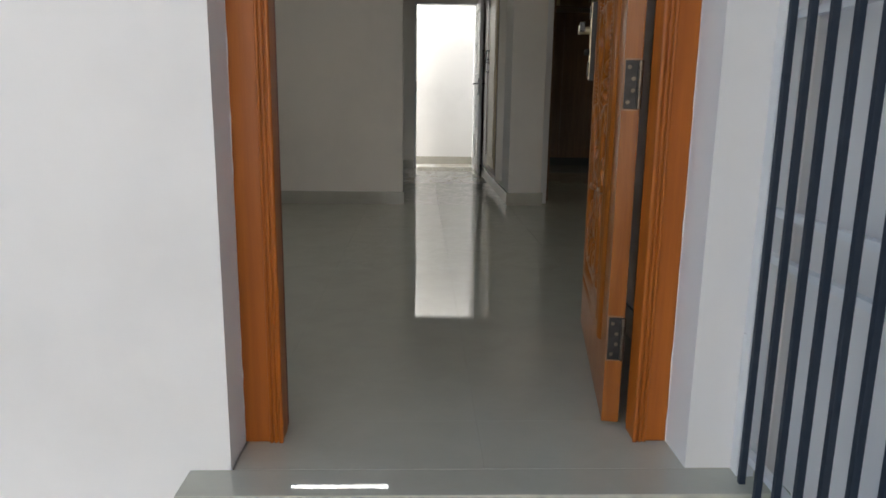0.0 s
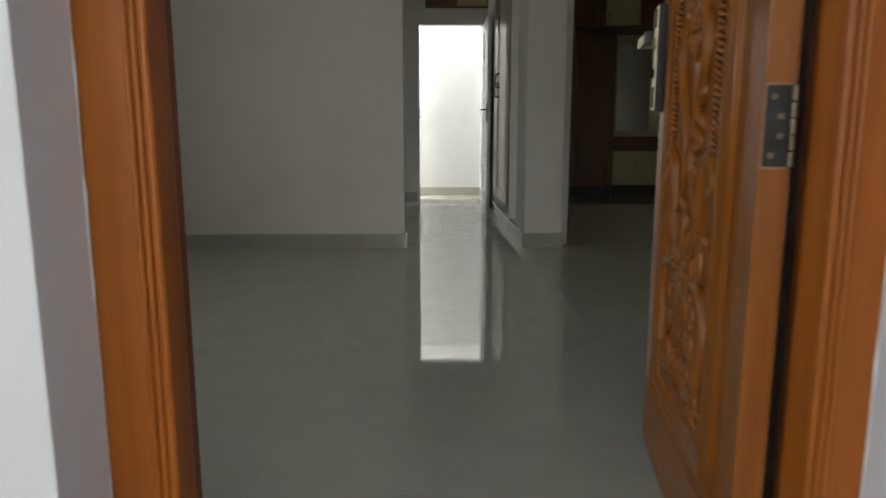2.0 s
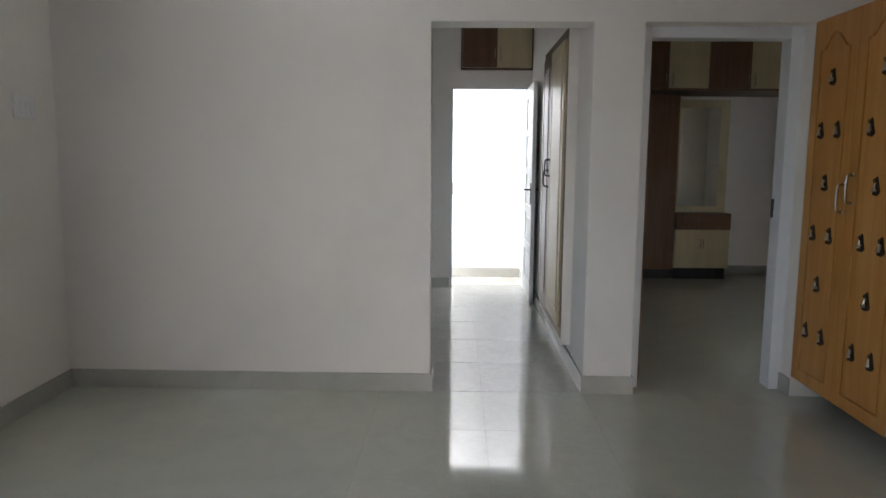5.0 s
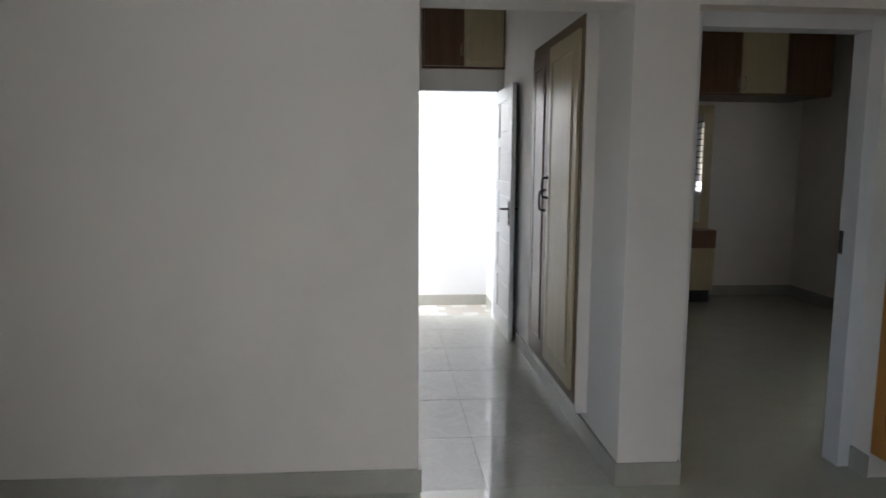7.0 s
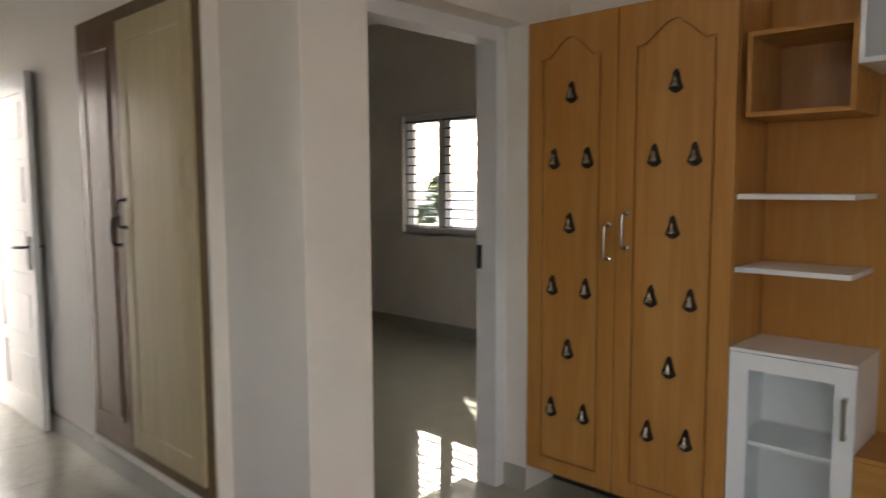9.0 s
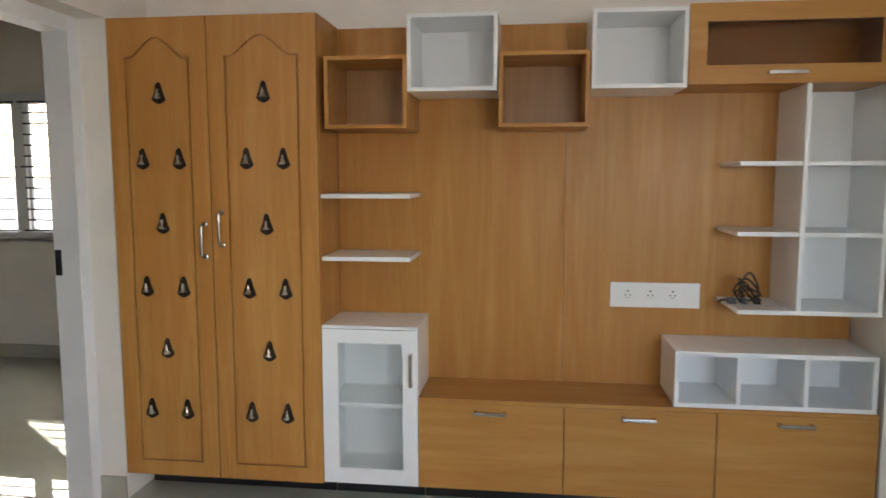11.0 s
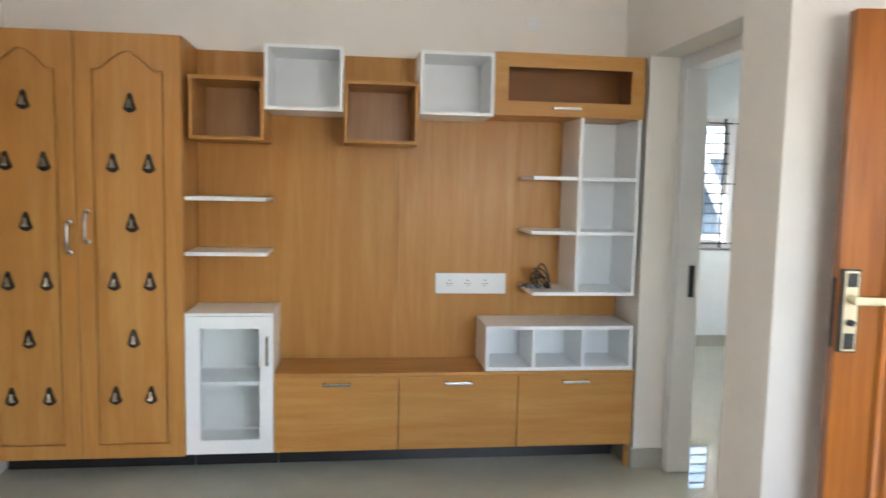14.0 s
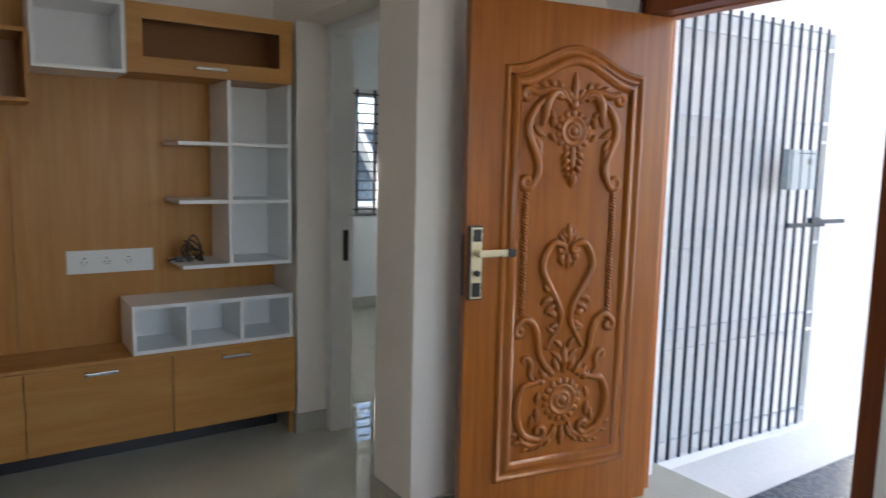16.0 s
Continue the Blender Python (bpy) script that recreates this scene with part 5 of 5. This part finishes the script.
# ---- outside the windows ----
def tree(x, y, h, seed, spread=0.36):
    r = random.Random(seed)
    t = thing("tree", "leafy green tree beyond the windows", "tree", pose(x, y, -0.65))
    bm = bmesh.new()
    tube(bm, smooth_line([(0, 0, 0), (0.1, 0.05, h * 0.3), (0.0, 0.15, h * 0.6), (0.1, 0.1, h * 0.85)], 5), [0.09 - 0.005 * k for k in range(16)], 8)
    for k in range(7):
        a = r.uniform(0, 6.28)
        z0 = h * r.uniform(0.35, 0.7)
        L = h * spread * r.uniform(0.5, 0.9)
        tube(bm, smooth_line([(0, 0.1, z0), (math.cos(a) * L * 0.5, math.sin(a) * L * 0.5, z0 + L * 0.4), (math.cos(a) * L, math.sin(a) * L, z0 + L * 0.6)], 4), [0.03 - 0.003 * q for q in range(9)], 6)
    part("trunk", bm, M_BARK, t)
    vs, fs = [], []
    for k in range(int(1200 * h * spread)):
        a, b = r.uniform(0, 6.28), r.uniform(-0.6, 1.0)
        rad = h * spread * (0.45 + 0.55 * r.random() ** 0.5) * (1 + 0.25 * math.sin(3 * a + seed) + 0.2 * math.sin(5 * b * 3))
        c = Vector((math.cos(a) * math.cos(b) * rad, math.sin(a) * math.cos(b) * rad, h * 0.62 + math.sin(b) * h * 0.32))
        d = Vector((r.gauss(0, 1), r.gauss(0, 1), r.gauss(0, 1))).normalized()
        e = d.orthogonal().normalized()
        s = r.uniform(0.08, 0.17)
        i = len(vs)
        vs += [c - d * s, c + e * s * 0.45, c + d * s, c - e * s * 0.45]
        fs.append((i, i + 1, i + 2, i + 3))
    me = bpy.data.meshes.new("crown")
    me.from_pydata(vs, [], fs)
    me.materials.append(M_LEAF)
    c = new("crown", me)
    c.parent = t
    return t


tree(15.2, 17.0, 2.6, 1, 0.13)
tree(17.4, 20.0, 1.5, 2, 0.30)
nb = thing("neighbour_house", "grey-blue neighbouring house with an outside stair", "house")
part("wall", boxes((8.6, 13.0, -12.0, -2.78, -0.65, 1.92), (8.6, 13.0, -2.78, 7.8, -0.65, 2.60)), M_NEIGH, nb)
part("roof", boxes((8.45, 13.2, -12.2, -2.78, 1.92, 2.0), (8.45, 13.2, -2.78, 8.0, 2.60, 2.70)), M_CEIL, nb)
bm = bmesh.new()
for y, z in ((-2.35, 2.36), (-3.05, 1.06)):
    for x in (8.30, 8.56):
        for dz in (0.0, 0.20):
            bm.verts.new((x, y, z + dz))
bm.verts.ensure_lookup_table()
for q in ((0, 1, 3, 2), (4, 6, 7, 5), (0, 4, 5, 1), (2, 3, 7, 6), (0, 2, 6, 4), (1, 5, 7, 3)):
    bm.faces.new([bm.verts[i] for i in q])
part("stair_string", bm, M_CEIL, nb, "white sloping stair string")
part("plinth", boxes((8.40, 8.59, -12.0, 7.8, -0.65, 0.80)), M_WALL_OUT, nb, "pale plinth course")

# ---- floor tiles ----
floor_ob = bpy.data.objects["floor"]
S, GX, GY = 0.588, 0.305, 4.0


def tile_mesh(name, sx, sy, mat, top=0.0, th=0.004, j=0.0006):
    bm = bmesh.new()
    box(bm, j, sx - j, j, sy - j, top - th, top)
    bmesh.ops.bevel(bm, geom=[e for e in bm.edges if all(v.co.z > top - 1e-4 for v in e.verts)], offset=min(0.0003, j), segments=1, affect="EDGES")
    me = bpy.data.meshes.new(name)
    bm.to_mesh(me)
    bm.free()
    me.materials.append(mat)
    return me


me_tile, me_dusty = tile_mesh("tile", S, S, M_TILE, j=0.00012), tile_mesh("tile", S, S, M_DUSTY, j=0.0005)
me_dusty2 = tile_mesh("tile", S, S, M_DUSTY2, j=0.0012)
me_front = tile_mesh("tile", S, GY - 7 * S + 0.372, M_TILE, j=0.0002)
for i in range(-5, 9):
    for k in range(-12, 8):
        x, y = GX + i * S, GY + k * S
        if x + S < -2.13 or x > 4.7 or y > 8.4:
            continue
        if y + S > 7.5 and x < 1.0 and y > 7.3:
            continue
        dusty = -0.4 < x < 0.4 and y > 1.5
        me = (me_dusty2 if y > 3.9 else me_dusty) if dusty else me_tile
        if y < -0.372 and x > 1.0:
            if y < -2.7 or x > 4.5:
                continue
        elif y < -0.372:
            if y + S < -0.36:
                continue
            if x + S < -0.25 or x > 0.8:
                continue
            me, y = me_front, -0.372
        o = new("tile", me)
        o.location = (x, y, 0.0)
        o.parent = floor_ob
u_tiles = {0: tile_mesh("tile", 0.15, 0.12, M_UTIL, 0.0, 0.01), 1: tile_mesh("tile", 0.15, 0.12, M_UTIL2, 0.0, 0.01)}
for i in range(10):
    for k in range(4):
        o = new("tile", u_tiles[(i * 7 + k * 5 + (i * k) % 3) % 2])
        o.location = (-0.62 + 0.15 * i + (0.075 if k % 2 else 0), 7.50 + 0.12 * k, 0.0005)
        o.parent = floor_ob
